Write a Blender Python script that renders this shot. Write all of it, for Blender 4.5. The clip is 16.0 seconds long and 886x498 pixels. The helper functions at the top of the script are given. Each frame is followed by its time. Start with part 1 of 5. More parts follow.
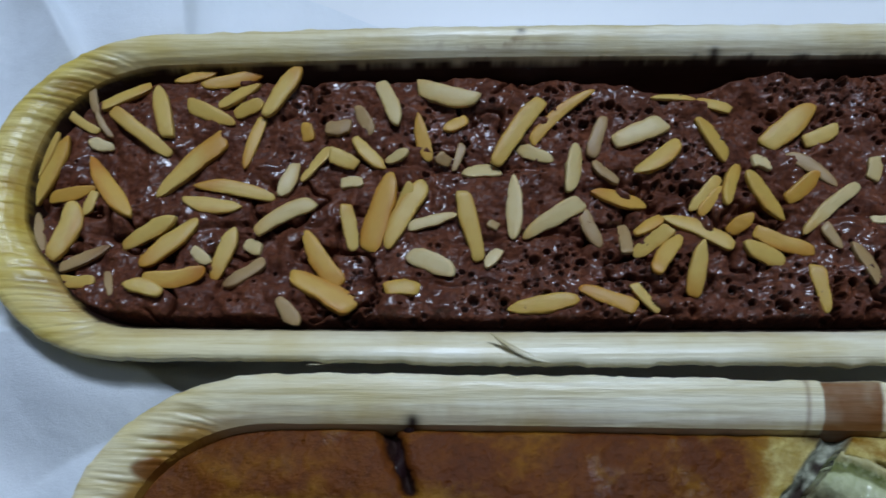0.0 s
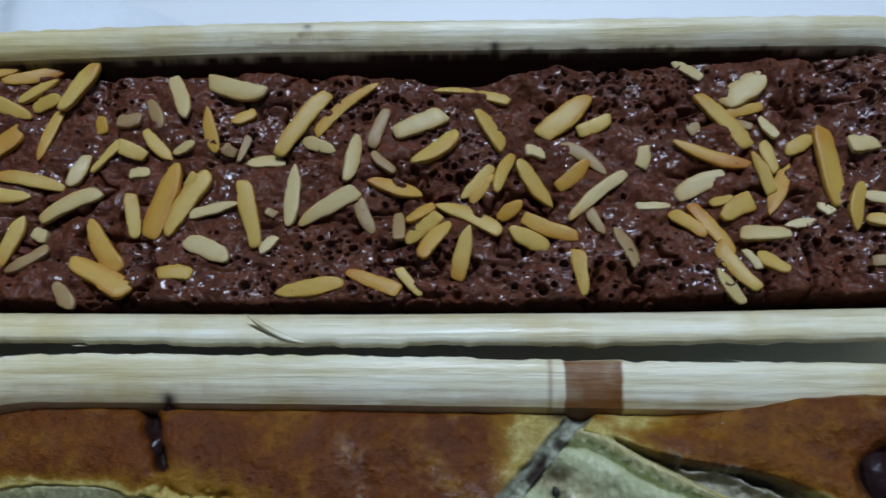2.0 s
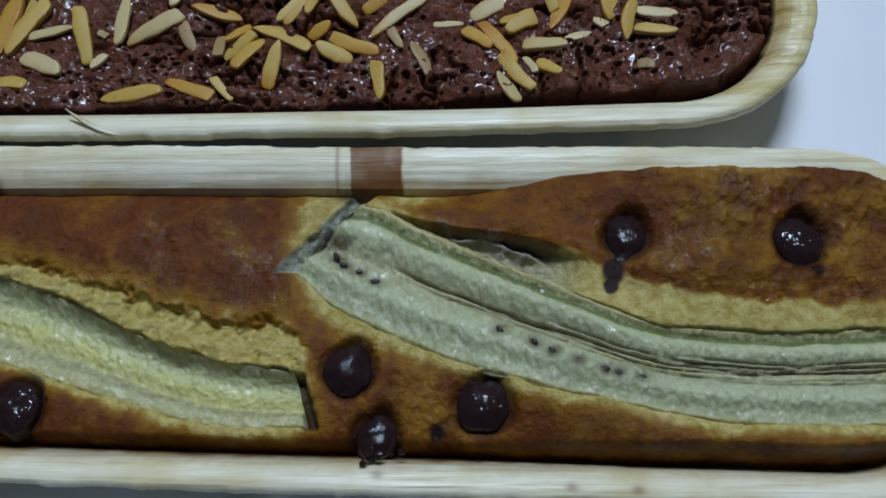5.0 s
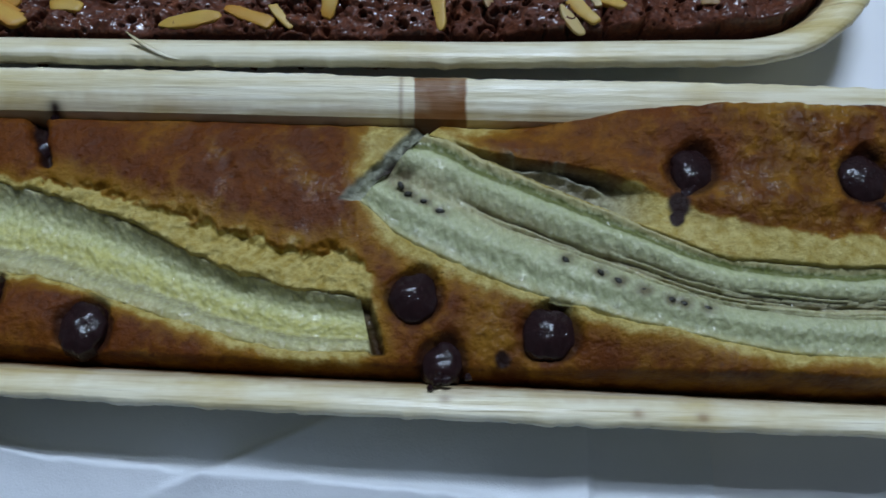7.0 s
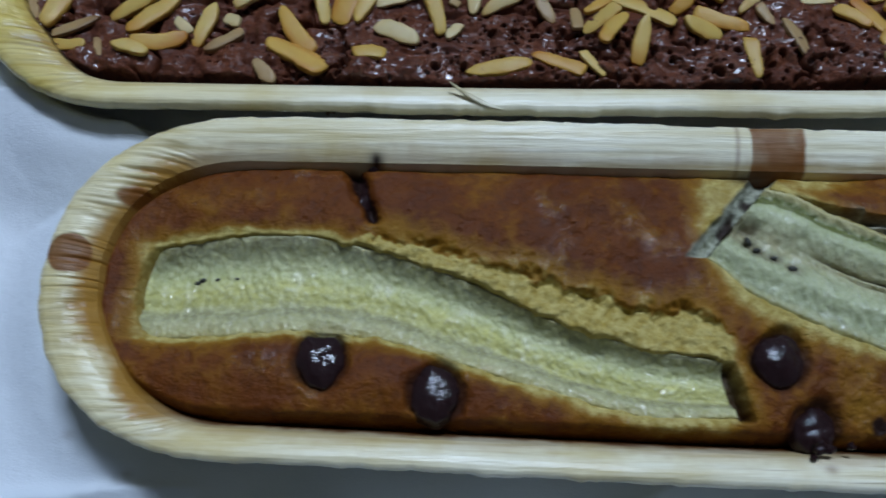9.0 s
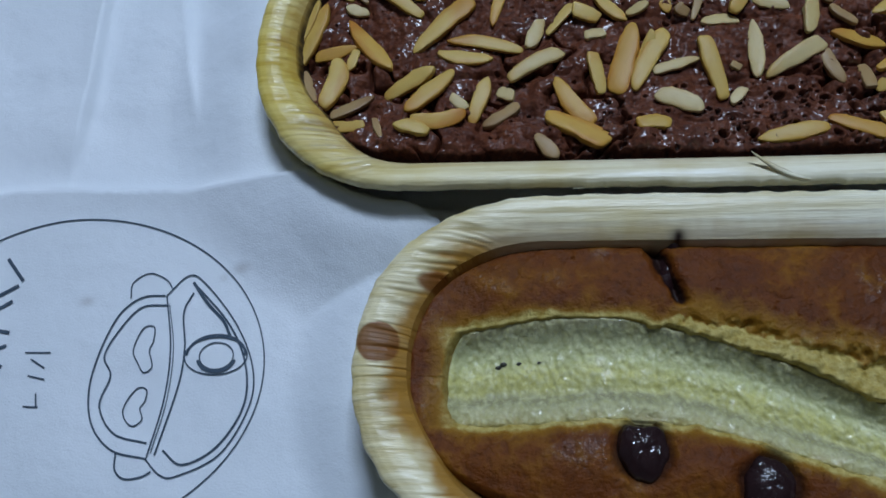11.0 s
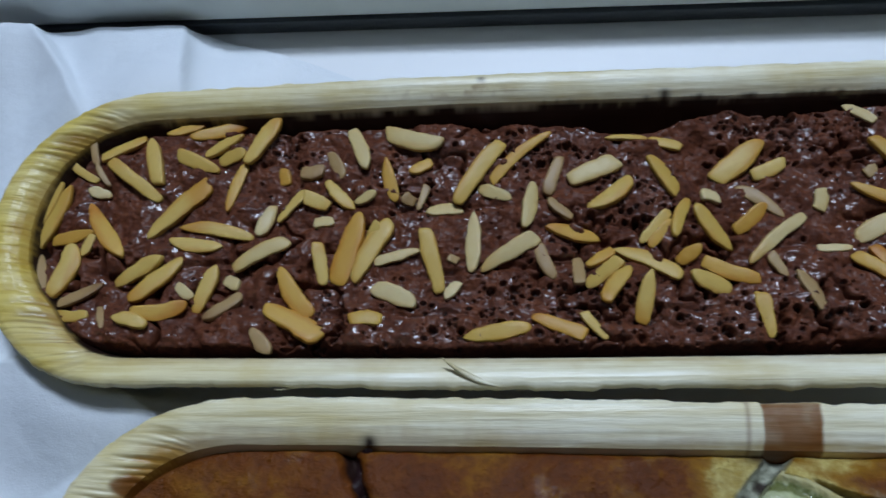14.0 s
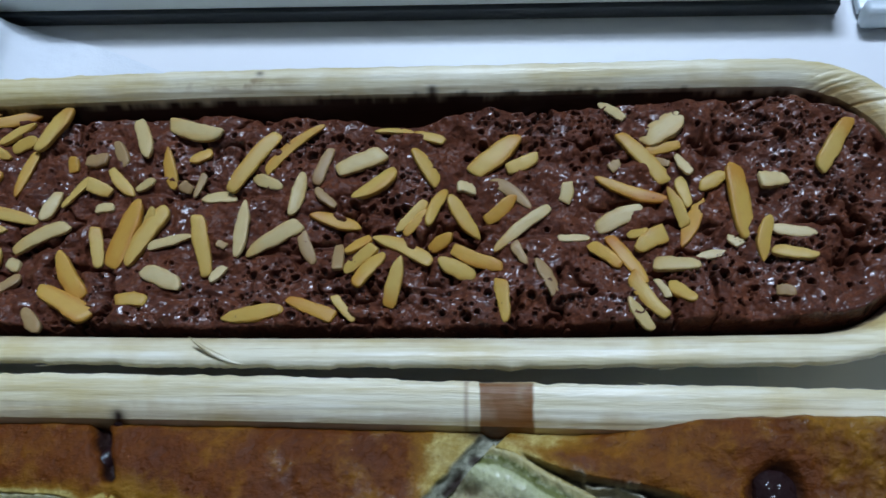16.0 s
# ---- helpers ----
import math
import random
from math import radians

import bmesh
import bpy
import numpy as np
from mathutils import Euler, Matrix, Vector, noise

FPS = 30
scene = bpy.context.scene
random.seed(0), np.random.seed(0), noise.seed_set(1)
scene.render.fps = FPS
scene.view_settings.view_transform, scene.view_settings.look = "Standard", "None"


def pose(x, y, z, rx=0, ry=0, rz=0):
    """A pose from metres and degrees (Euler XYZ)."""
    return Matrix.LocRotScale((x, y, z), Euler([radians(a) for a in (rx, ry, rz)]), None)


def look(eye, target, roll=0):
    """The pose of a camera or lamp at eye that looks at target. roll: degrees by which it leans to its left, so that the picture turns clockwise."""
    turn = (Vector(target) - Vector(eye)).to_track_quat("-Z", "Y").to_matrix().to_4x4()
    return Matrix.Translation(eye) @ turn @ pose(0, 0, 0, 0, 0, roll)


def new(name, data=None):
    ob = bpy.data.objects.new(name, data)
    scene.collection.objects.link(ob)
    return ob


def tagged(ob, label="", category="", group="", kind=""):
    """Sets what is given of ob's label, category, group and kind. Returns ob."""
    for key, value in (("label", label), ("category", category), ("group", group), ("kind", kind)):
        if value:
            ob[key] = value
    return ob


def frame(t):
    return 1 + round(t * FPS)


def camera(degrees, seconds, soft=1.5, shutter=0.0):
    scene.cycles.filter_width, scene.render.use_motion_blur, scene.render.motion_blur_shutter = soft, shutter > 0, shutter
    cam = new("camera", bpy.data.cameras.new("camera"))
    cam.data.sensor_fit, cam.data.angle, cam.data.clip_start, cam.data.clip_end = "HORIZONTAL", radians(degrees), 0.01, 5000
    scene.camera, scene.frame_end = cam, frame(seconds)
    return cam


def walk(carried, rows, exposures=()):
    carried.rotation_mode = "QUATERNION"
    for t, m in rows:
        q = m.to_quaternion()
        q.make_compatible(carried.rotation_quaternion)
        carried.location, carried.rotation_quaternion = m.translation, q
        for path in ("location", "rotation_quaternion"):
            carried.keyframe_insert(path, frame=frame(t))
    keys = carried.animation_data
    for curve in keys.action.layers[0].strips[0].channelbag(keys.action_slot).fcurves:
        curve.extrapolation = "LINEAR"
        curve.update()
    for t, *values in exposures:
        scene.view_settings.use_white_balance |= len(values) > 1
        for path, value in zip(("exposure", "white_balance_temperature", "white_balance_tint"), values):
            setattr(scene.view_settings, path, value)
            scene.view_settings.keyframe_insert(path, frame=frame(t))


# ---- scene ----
cam = camera(53.6, 16.0, soft=1.6, shutter=0.4)
PATH = [
    (0.0, 0.00313, 0.00100, 0.24070, 19.694, 0.704, 0.238),
    (0.5, 0.02310, 0.00300, 0.23976, 19.929, 1.180, 0.425),
    (1.0, 0.03638, -0.00277, 0.24262, 20.095, 1.433, 0.392),
    (1.5, 0.04922, -0.00385, 0.24326, 20.561, 1.481, 0.360),
    (2.0, 0.06258, -0.00894, 0.24345, 20.954, 1.387, 0.282),
    (2.5, 0.08248, -0.00816, 0.25002, 20.711, 1.596, 0.416),
    (3.0, 0.09636, -0.00819, 0.24516, 21.123, 1.375, 0.264),
    (3.5, 0.09791, -0.01315, 0.24668, 20.942, 0.784, 0.101),
    (4.0, 0.10609, -0.02957, 0.24826, 20.753, 1.026, -0.271),
    (4.5, 0.10908, -0.05297, 0.24530, 21.344, 0.976, -0.140),
    (4.7, 0.11350, -0.06248, 0.24450, 21.415, 1.311, -0.120),
    (7.0, 0.09554, -0.07509, 0.24157, 19.062, 0.321, 0.812),
    (7.5, 0.06474, -0.06708, 0.23948, 18.682, 0.205, 1.116),
    (8.0, 0.04238, -0.06582, 0.23614, 19.240, -0.448, 1.213),
    (8.5, 0.02418, -0.06179, 0.23698, 19.648, -0.443, 0.781),
    (9.0, 0.01020, -0.06255, 0.23706, 19.827, -0.199, 0.529),
    (9.5, -0.02612, -0.04993, 0.24086, 20.520, 1.178, 0.204),
    (9.7, -0.03448, -0.05103, 0.23918, 20.878, 2.253, 0.316),
    (11.8, -0.04126, -0.03457, 0.23925, 21.172, 6.737, 1.421),
    (12.0, -0.03762, -0.02513, 0.24230, 21.604, 6.991, 1.412),
    (12.5, -0.02937, -0.00473, 0.24730, 23.190, 6.062, 1.306),
    (13.0, -0.01233, -0.00354, 0.24891, 24.078, 5.817, 1.372),
    (13.5, 0.01331, -0.00913, 0.25168, 23.959, 5.785, 1.354),
    (14.0, 0.02971, -0.01019, 0.25055, 23.632, 4.827, 1.009),
    (14.5, 0.04968, -0.01504, 0.25031, 23.470, 4.573, 1.018),
    (15.0, 0.06087, -0.01918, 0.25642, 23.252, 3.723, 1.040),
    (15.5, 0.07801, -0.01852, 0.25907, 23.148, 3.800, 1.302),
    (16.0, 0.09187, -0.01452, 0.25793, 22.896, 3.809, 1.309),
]
EXPOSURES = [(0.0, -0.18, 6500, 10), (3.5, -0.10, 6400, 10), (4.5, -0.16, 6450, 10), (7.0, -0.14, 6500, 10), (8.6, -0.12, 6450, 10), (9.5, -0.12, 6000, 10), (12.0, -0.38, 6500, 10), (12.6, -0.24, 6500, 10), (13.5, -0.20, 6550, 10), (14.5, -0.08, 6500, 10), (16.0, 0.03, 6300, 10)]
walk(cam, [(t, pose(x, y, z, rx, ry, rz)) for t, x, y, z, rx, ry, rz in PATH], EXPOSURES)


# ---- world and light ----
world = bpy.data.worlds.new("room_air")
scene.world = world
world.use_nodes = True
world.node_tree.nodes["Background"].inputs[0].default_value = (0.75, 0.88, 1.0, 1)
world.node_tree.nodes["Background"].inputs[1].default_value = 0.02


def area_lamp(name, at, aim, sx, sy, watts, colour):
    data = bpy.data.lights.new(name, "AREA")
    data.shape, data.size, data.size_y, data.energy, data.color = "RECTANGLE", sx, sy, watts, colour
    ob = new(name, data)
    ob.matrix_world = look(at, aim)
    return ob


DESK = 0.0195
LAMP_AT = (0.14, 0.92, 1.918)
area_lamp("ceiling_tube_light", (LAMP_AT[0], LAMP_AT[1], LAMP_AT[2] - 0.03), (0.05, 0.05, 0.0), 0.6, 0.3, 53.0, (0.655, 0.80, 1.03))


# ---- materials ----
def node(tree, kind, **settings):
    n = tree.nodes.new("ShaderNode" + kind)
    for key, value in settings.items():
        n.inputs[key.replace("_", " ")].default_value = value
    return n


class Mat:
    """A principled material with helpers to wire noise, colours and bumps."""

    def __init__(self, name, rough=0.5, coat=0.0, spec=0.5):
        self.m = bpy.data.materials.new(name)
        self.m.use_nodes = True
        self.t = self.m.node_tree
        self.b = self.t.nodes["Principled BSDF"]
        self.b.inputs["Roughness"].default_value = rough
        self.b.inputs["Coat Weight"].default_value = coat
        self.b.inputs["Coat Roughness"].default_value = 0.12
        self.b.inputs["Specular IOR Level"].default_value = spec
        self.height = None

    def link(self, a, b):
        self.t.links.new(a, b)

    def coords(self, kind="Object", scale=(1, 1, 1)):
        c = self.t.nodes.new("ShaderNodeTexCoord")
        p = self.t.nodes.new("ShaderNodeMapping")
        p.inputs["Scale"].default_value = scale
        self.link(c.outputs[kind], p.inputs[0])
        return p.outputs[0]

    def noise(self, co, scale, detail=4.0, rough=0.55):
        n = node(self.t, "TexNoise", Scale=scale, Detail=detail, Roughness=rough)
        self.link(co, n.inputs["Vector"])
        return n.outputs[0]

    def cells(self, co, scale, feature="F1"):
        n = node(self.t, "TexVoronoi", Scale=scale)
        n.feature = feature
        self.link(co, n.inputs["Vector"])
        return n.outputs["Distance"]

    def attr(self, name):
        n = self.t.nodes.new("ShaderNodeAttribute")
        n.attribute_name = name
        return n.outputs["Fac"]

    def ramp(self, value, stops):
        n = self.t.nodes.new("ShaderNodeValToRGB")
        e = n.color_ramp.elements
        while len(e) < len(stops):
            e.new(0.5)
        for el, (at, c) in zip(e, stops):
            el.position, el.color = at, (c, c, c, 1) if isinstance(c, (int, float)) else (*c, 1)
        self.link(value, n.inputs[0])
        return n.outputs[0]

    def mix(self, fac, a, b, mode="MIX"):
        n = self.t.nodes.new("ShaderNodeMix")
        n.data_type, n.blend_type = "RGBA", mode
        for value, slot in ((fac, 0), (a, 6), (b, 7)):
            if isinstance(value, (int, float)):
                n.inputs[slot].default_value = value
            elif isinstance(value, tuple):
                n.inputs[slot].default_value = (*value, 1)
            else:
                self.link(value, n.inputs[slot])
        return n.outputs[2]

    def math(self, op, a, b=0.0):
        n = self.t.nodes.new("ShaderNodeMath")
        n.operation = op
        for value, slot in ((a, 0), (b, 1)):
            if isinstance(value, (int, float)):
                n.inputs[slot].default_value = value
            else:
                self.link(value, n.inputs[slot])
        return n.outputs[0]

    def random(self):
        return self.t.nodes.new("ShaderNodeObjectInfo").outputs["Random"]

    def colour(self, c):
        if isinstance(c, tuple):
            self.b.inputs["Base Color"].default_value = (*c, 1)
        else:
            self.link(c, self.b.inputs["Base Color"])
        return self

    def rough(self, r):
        self.link(r, self.b.inputs["Roughness"])
        return self

    def relief(self, value, metres):
        n = node(self.t, "Bump", Strength=1.0, Distance=metres)
        self.link(value, n.inputs["Height"])
        if self.height:
            self.link(self.height, n.inputs["Normal"])
        self.height = n.outputs[0]
        self.link(self.height, self.b.inputs["Normal"])
        self.link(self.height, self.b.inputs["Coat Normal"])
        return self


def palm_wood():
    """Pale leaf-sheath veneer: fibres along the tray, golden at the pressed ends, soaked brown by batter."""
    k = Mat("pale_veneer", 0.42, 0.34, 0.3)
    fine = k.noise(k.coords("Object", (26, 620, 260)), 1.0, 4, 0.6)
    broad = k.noise(k.coords("Object", (15, 170, 90)), 1.0, 5, 0.65)
    thread = k.noise(k.coords("Object", (22, 1300, 300)), 1.0, 2, 0.5)
    blotch = k.noise(k.coords("Object"), 42, 4)
    c = k.ramp(fine, [(0.24, (0.62, 0.54, 0.31)), (0.45, (0.81, 0.755, 0.54)), (0.72, (0.91, 0.875, 0.71))])
    c = k.mix(k.ramp(broad, [(0.48, 0.0), (0.72, 0.75)]), c, (0.52, 0.42, 0.17))
    c = k.mix(k.ramp(blotch, [(0.48, 0.0), (0.70, 0.60)]), c, (0.58, 0.45, 0.17))
    c = k.mix(k.ramp(thread, [(0.66, 0.0), (0.74, 0.55)]), c, (0.34, 0.25, 0.10))
    end = k.attr("ends")
    gold = k.mix(k.ramp(fine, [(0.30, 0.0), (0.62, 1.0)]), (0.50, 0.335, 0.030), (0.70, 0.55, 0.130))
    c = k.mix(k.math("MULTIPLY", end, k.ramp(blotch, [(0.25, 0.65), (0.6, 1.0)])), c, gold)
    # creases are browned by depth: their shade goes into the veneer colour
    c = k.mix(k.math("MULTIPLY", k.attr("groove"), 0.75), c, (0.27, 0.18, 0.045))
    c = k.mix(k.attr("soak"), c, (0.36, 0.175, 0.020))
    c = k.mix(k.math("MULTIPLY", k.attr("stain"), k.ramp(blotch, [(0.2, 0.8), (0.6, 1.0)])), c, (0.180, 0.058, 0.006))
    # chocolate smears and the shade of the gap share this near-black
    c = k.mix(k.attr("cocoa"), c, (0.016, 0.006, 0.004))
    k.colour(c)
    k.rough(k.ramp(fine, [(0.3, 0.55), (0.7, 0.38)]))
    k.relief(fine, 0.00020)
    k.relief(broad, 0.0006)
    k.b.inputs["Coat Roughness"].default_value = 0.24
    k.link(k.math("MULTIPLY", k.math("SUBTRACT", 1.0, k.attr("stain")), 0.34), k.b.inputs["Coat Weight"])
    return k.m


def choc_crumb():
    """Moist crumb: brown and matt on the skin, with a wet film that catches the cold light in patches."""
    k = Mat("moist_chocolate_crumb", 0.5, 0.5, 0.15)
    co = k.coords()
    n1, n2 = k.noise(co, 140, 5), k.noise(co, 800, 4)
    c = k.mix(k.ramp(n1, [(0.3, 0.0), (0.7, 1.0)]), (0.082, 0.0225, 0.0100), (0.165, 0.0535, 0.0255))
    c = k.mix(k.ramp(n2, [(0.35, 0.6), (0.6, 0.0)]), c, (0.040, 0.013, 0.010))
    # bubble holes are coloured near-black: the shade inside them, over the relief
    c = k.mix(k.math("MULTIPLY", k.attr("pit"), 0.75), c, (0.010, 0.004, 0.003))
    k.colour(c)
    k.rough(k.ramp(n1, [(0.44, 0.62), (0.62, 0.38)]))
    k.b.inputs["Coat Roughness"].default_value = 0.20
    wet = k.math("ADD", k.noise(co, 75, 3), k.math("MULTIPLY", k.attr("gloss"), 0.16))
    k.link(k.ramp(wet, [(0.47, 0.05), (0.63, 0.9)]), k.b.inputs["Coat Weight"])
    k.relief(k.noise(co, 330, 3), 0.0007)
    k.relief(n2, 0.0003)
    k.relief(k.ramp(k.cells(co, 560), [(0.0, 0.0), (0.3, 1.0)]), 0.00016)
    film = node(k.t, "Bump", Strength=1.0, Distance=0.0009)
    k.link(k.noise(co, 190, 1), film.inputs["Height"])
    k.link(film.outputs[0], k.b.inputs["Coat Normal"])
    return k.m


def banana_crust():
    """Baked skin from yellow ochre to red-brown, mottled at the size of crumbs; torn places show pale crumb."""
    k = Mat("golden_cake_crust", 0.5, 0.25, 0.15)
    co = k.coords()
    n1, n2, n3 = k.noise(co, 38, 4), k.noise(co, 420, 5, 0.65), k.noise(co, 1500, 3)
    mid = k.noise(co, 120, 4)
    c = k.ramp(n1, [(0.30, (0.088, 0.0215, 0.0030)), (0.48, (0.155, 0.0430, 0.0045)), (0.66, (0.215, 0.0790, 0.0060))])
    c = k.mix(k.ramp(mid, [(0.36, 0.55), (0.56, 0.0)]), c, (0.098, 0.0225, 0.0036))
    c = k.mix(k.ramp(mid, [(0.54, 0.0), (0.76, 0.55)]), c, (0.225, 0.088, 0.007))
    c = k.mix(k.ramp(n2, [(0.34, 0.55), (0.56, 0.0)]), c, (0.060, 0.016, 0.004))
    crumb = k.mix(k.ramp(n2, [(0.35, 0.0), (0.65, 1.0)]), (0.36, 0.255, 0.050), (0.56, 0.46, 0.165))
    edge = k.math("ADD", k.attr("crumb"), k.math("MULTIPLY", k.math("SUBTRACT", mid, 0.5), 0.5))
    edge = k.math("ADD", edge, k.math("MULTIPLY", k.math("SUBTRACT", n2, 0.5), 0.4))
    c = k.mix(k.ramp(edge, [(0.05, 0.0), (0.40, 0.8)]), c, (0.275, 0.135, 0.011))
    c = k.mix(k.ramp(edge, [(0.38, 0.0), (0.74, 1.0)]), c, crumb)
    c = k.mix(k.math("MULTIPLY", k.attr("bake"), k.ramp(mid, [(0.36, 0.8), (0.58, 0.0)])), c, (0.090, 0.025, 0.0045))
    c = k.mix(k.attr("grey"), c, k.mix(k.ramp(n2, [(0.35, 0.0), (0.65, 1.0)]), (0.20, 0.215, 0.17), (0.46, 0.48, 0.38)))
    # one dark colour for burnt chocolate and for shade in slits and hollows
    c = k.mix(k.attr("burn_shade"), c, (0.020, 0.008, 0.006))
    k.colour(c)
    k.rough(k.ramp(mid, [(0.3, 0.4), (0.7, 0.65)]))
    k.b.inputs["Coat Roughness"].default_value = 0.18
    wet = k.math("ADD", k.noise(co, 60, 3), k.math("MULTIPLY", k.attr("bake"), 0.07))
    k.link(k.ramp(wet, [(0.54, 0.0), (0.70, 0.24)]), k.b.inputs["Coat Weight"])
    k.relief(n2, 0.00065)
    k.relief(n3, 0.00018)
    k.relief(mid, 0.0011)
    k.relief(k.ramp(k.cells(co, 700), [(0.0, 0.0), (0.18, 1.0)]), 0.0002)
    film = node(k.t, "Bump", Strength=1.0, Distance=0.0005)
    k.link(k.noise(co, 620, 3), film.inputs["Height"])
    k.link(film.outputs[0], k.b.inputs["Coat Normal"])
    return k.m


def nut(name, low, high, tip):
    """Roasted almond: cut face pale, toasted towards one end and along the edges, faint grain along its length."""
    k = Mat(name, 0.55, 0.10, 0.3)
    k.b.inputs["Coat Roughness"].default_value = 0.3
    co = k.coords("Object", (1, 3.5, 3.5))
    n, g, r = k.noise(k.coords(), 150, 3), k.noise(co, 420, 4), k.random()
    c = k.mix(r, low, high)
    along = k.t.nodes.new("ShaderNodeSeparateXYZ")
    k.link(k.coords(), along.inputs[0])
    turn = k.math("SUBTRACT", k.math("FRACT", k.math("MULTIPLY", r, 7.3)), 0.5)
    lean = k.math("ADD", k.math("MULTIPLY", k.math("MULTIPLY", along.outputs[0], turn), 300.0), k.math("MULTIPLY", k.math("SUBTRACT", n, 0.5), 1.2))
    c = k.mix(k.ramp(lean, [(0.05, 0.0), (0.9, 0.9)]), c, tip)
    rim = k.math("ADD", k.math("ABSOLUTE", along.outputs[1]), k.math("MULTIPLY", k.math("SUBTRACT", n, 0.5), 0.002))
    c = k.mix(k.ramp(k.math("MULTIPLY", rim, 100.0), [(0.12, 0.0), (0.26, 0.55)]), c, tip)
    c = k.mix(k.ramp(g, [(0.50, 0.0), (0.8, 0.2)]), c, (0.30, 0.13, 0.03))
    # lower sides darkened: batter caught there, with underside shade in the colour
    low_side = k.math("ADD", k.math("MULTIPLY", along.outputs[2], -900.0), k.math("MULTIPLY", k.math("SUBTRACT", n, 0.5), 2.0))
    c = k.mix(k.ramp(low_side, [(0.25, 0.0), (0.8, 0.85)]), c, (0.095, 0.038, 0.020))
    k.colour(c)
    k.relief(g, 0.00006)
    k.b.inputs["Subsurface Weight"].default_value = 0.15
    k.b.inputs["Subsurface Radius"].default_value = (0.002, 0.0012, 0.0006)
    k.b.inputs["Subsurface Scale"].default_value = 0.6
    return k.m


def banana_flesh(name, stops, dark, pale, stray, line):
    """Cut banana: soft bands across the cut (UV v), pearly pulp in fine cells across its length, small wet glints."""
    k = Mat(name, 0.46, 0.5, 0.3)
    k.b.inputs["Coat Roughness"].default_value = 0.11
    sep = k.t.nodes.new("ShaderNodeSeparateXYZ")
    k.link(k.coords("UV"), sep.inputs[0])
    pulp = k.noise(k.coords(), 700, 5, 0.65)
    soft = k.noise(k.coords(), 130, 4)
    beads = k.cells(k.coords("UV", (780, 15, 1)), 1.0, "SMOOTH_F1")
    v = k.math("ADD", sep.outputs[1], k.math("MULTIPLY", k.math("SUBTRACT", soft, 0.5), stray))
    v = k.math("ADD", v, k.math("MULTIPLY", k.math("SUBTRACT", pulp, 0.5), 0.08))
    c = k.ramp(v, stops)
    c = k.mix(k.ramp(soft, [(0.46, 0.0), (0.72, 0.45)]), c, dark)
    c = k.mix(k.ramp(beads, [(0.1, 0.5), (0.55, 0.0)]), c, pale)
    c = k.mix(k.ramp(pulp, [(0.50, 0.0), (0.68, 0.65)]), c, pale)
    c = k.mix(k.ramp(pulp, [(0.32, 0.6), (0.47, 0.0)]), c, dark)
    c = k.mix(k.math("MULTIPLY", k.ramp(v, [(0.835, 0.0), (0.860, 1.0), (0.895, 1.0), (0.920, 0.0)]), line), c, (0.125, 0.140, 0.030))
    c = k.mix(k.math("MULTIPLY", k.ramp(v, [(0.915, 0.0), (0.945, 0.7)]), line), c, (0.47, 0.41, 0.19))
    c = k.mix(k.attr("fibre"), c, (0.085, 0.055, 0.022))
    k.colour(c)
    k.rough(k.ramp(pulp, [(0.35, 0.6), (0.65, 0.34)]))
    k.relief(k.math("SUBTRACT", 1.0, beads), 0.00045)
    k.relief(pulp, 0.00042)
    k.link(k.ramp(k.noise(k.coords(), 210, 3), [(0.44, 0.0), (0.60, 0.9)]), k.b.inputs["Coat Weight"])
    film = node(k.t, "Bump", Strength=1.0, Distance=0.0005)
    k.link(k.noise(k.coords(), 640, 3), film.inputs["Height"])
    k.link(film.outputs[0], k.b.inputs["Coat Normal"])
    k.b.inputs["Subsurface Weight"].default_value = 0.15
    k.b.inputs["Subsurface Radius"].default_value = (0.002, 0.002, 0.001)
    k.b.inputs["Subsurface Scale"].default_value = 0.7
    return k.m


def melted_chocolate():
    """Dark and dull with a thin skin that glints in small points."""
    k = Mat("melted_chocolate", 0.6, 0.7, 0.06)
    n = k.noise(k.coords(), 300, 4)
    k.colour(k.mix(n, (0.009, 0.0032, 0.0036), (0.025, 0.0095, 0.0100)))
    k.b.inputs["Coat Roughness"].default_value = 0.05
    k.relief(k.noise(k.coords(), 430, 4), 0.0004)
    film = node(k.t, "Bump", Strength=1.0, Distance=0.0008)
    k.link(k.noise(k.coords(), 360, 3), film.inputs["Height"])
    k.link(film.outputs[0], k.b.inputs["Coat Normal"])
    return k.m


def white_paper():
    k = Mat("greaseproof_paper", 0.55, 0.0, 0.35)
    n, f = k.noise(k.coords(), 9, 4), k.noise(k.coords(), 1800, 3)
    c = k.mix(k.ramp(n, [(0.35, 0.0), (0.7, 1.0)]), (0.67, 0.72, 0.76), (0.78, 0.82, 0.855))
    c = k.mix(k.attr("spot"), c, (0.36, 0.34, 0.33))
    k.colour(c)
    k.relief(f, 0.00012)
    k.relief(k.noise(k.coords(), 16, 3), 0.0045)
    k.relief(k.noise(k.coords(), 55, 3), 0.0010)
    return k.m


def plain(name, c, rough=0.5, coat=0.0, vary=0.12, size=60, relief=0.0002, metal=0.0):
    k = Mat(name, rough, coat)
    n = k.noise(k.coords(), size, 4)
    k.colour(k.mix(n, tuple(v * (1 - vary) for v in c), tuple(min(1, v * (1 + vary)) for v in c)))
    k.b.inputs["Metallic"].default_value = metal
    k.relief(k.noise(k.coords(), size * 12, 3), relief)
    return k.m


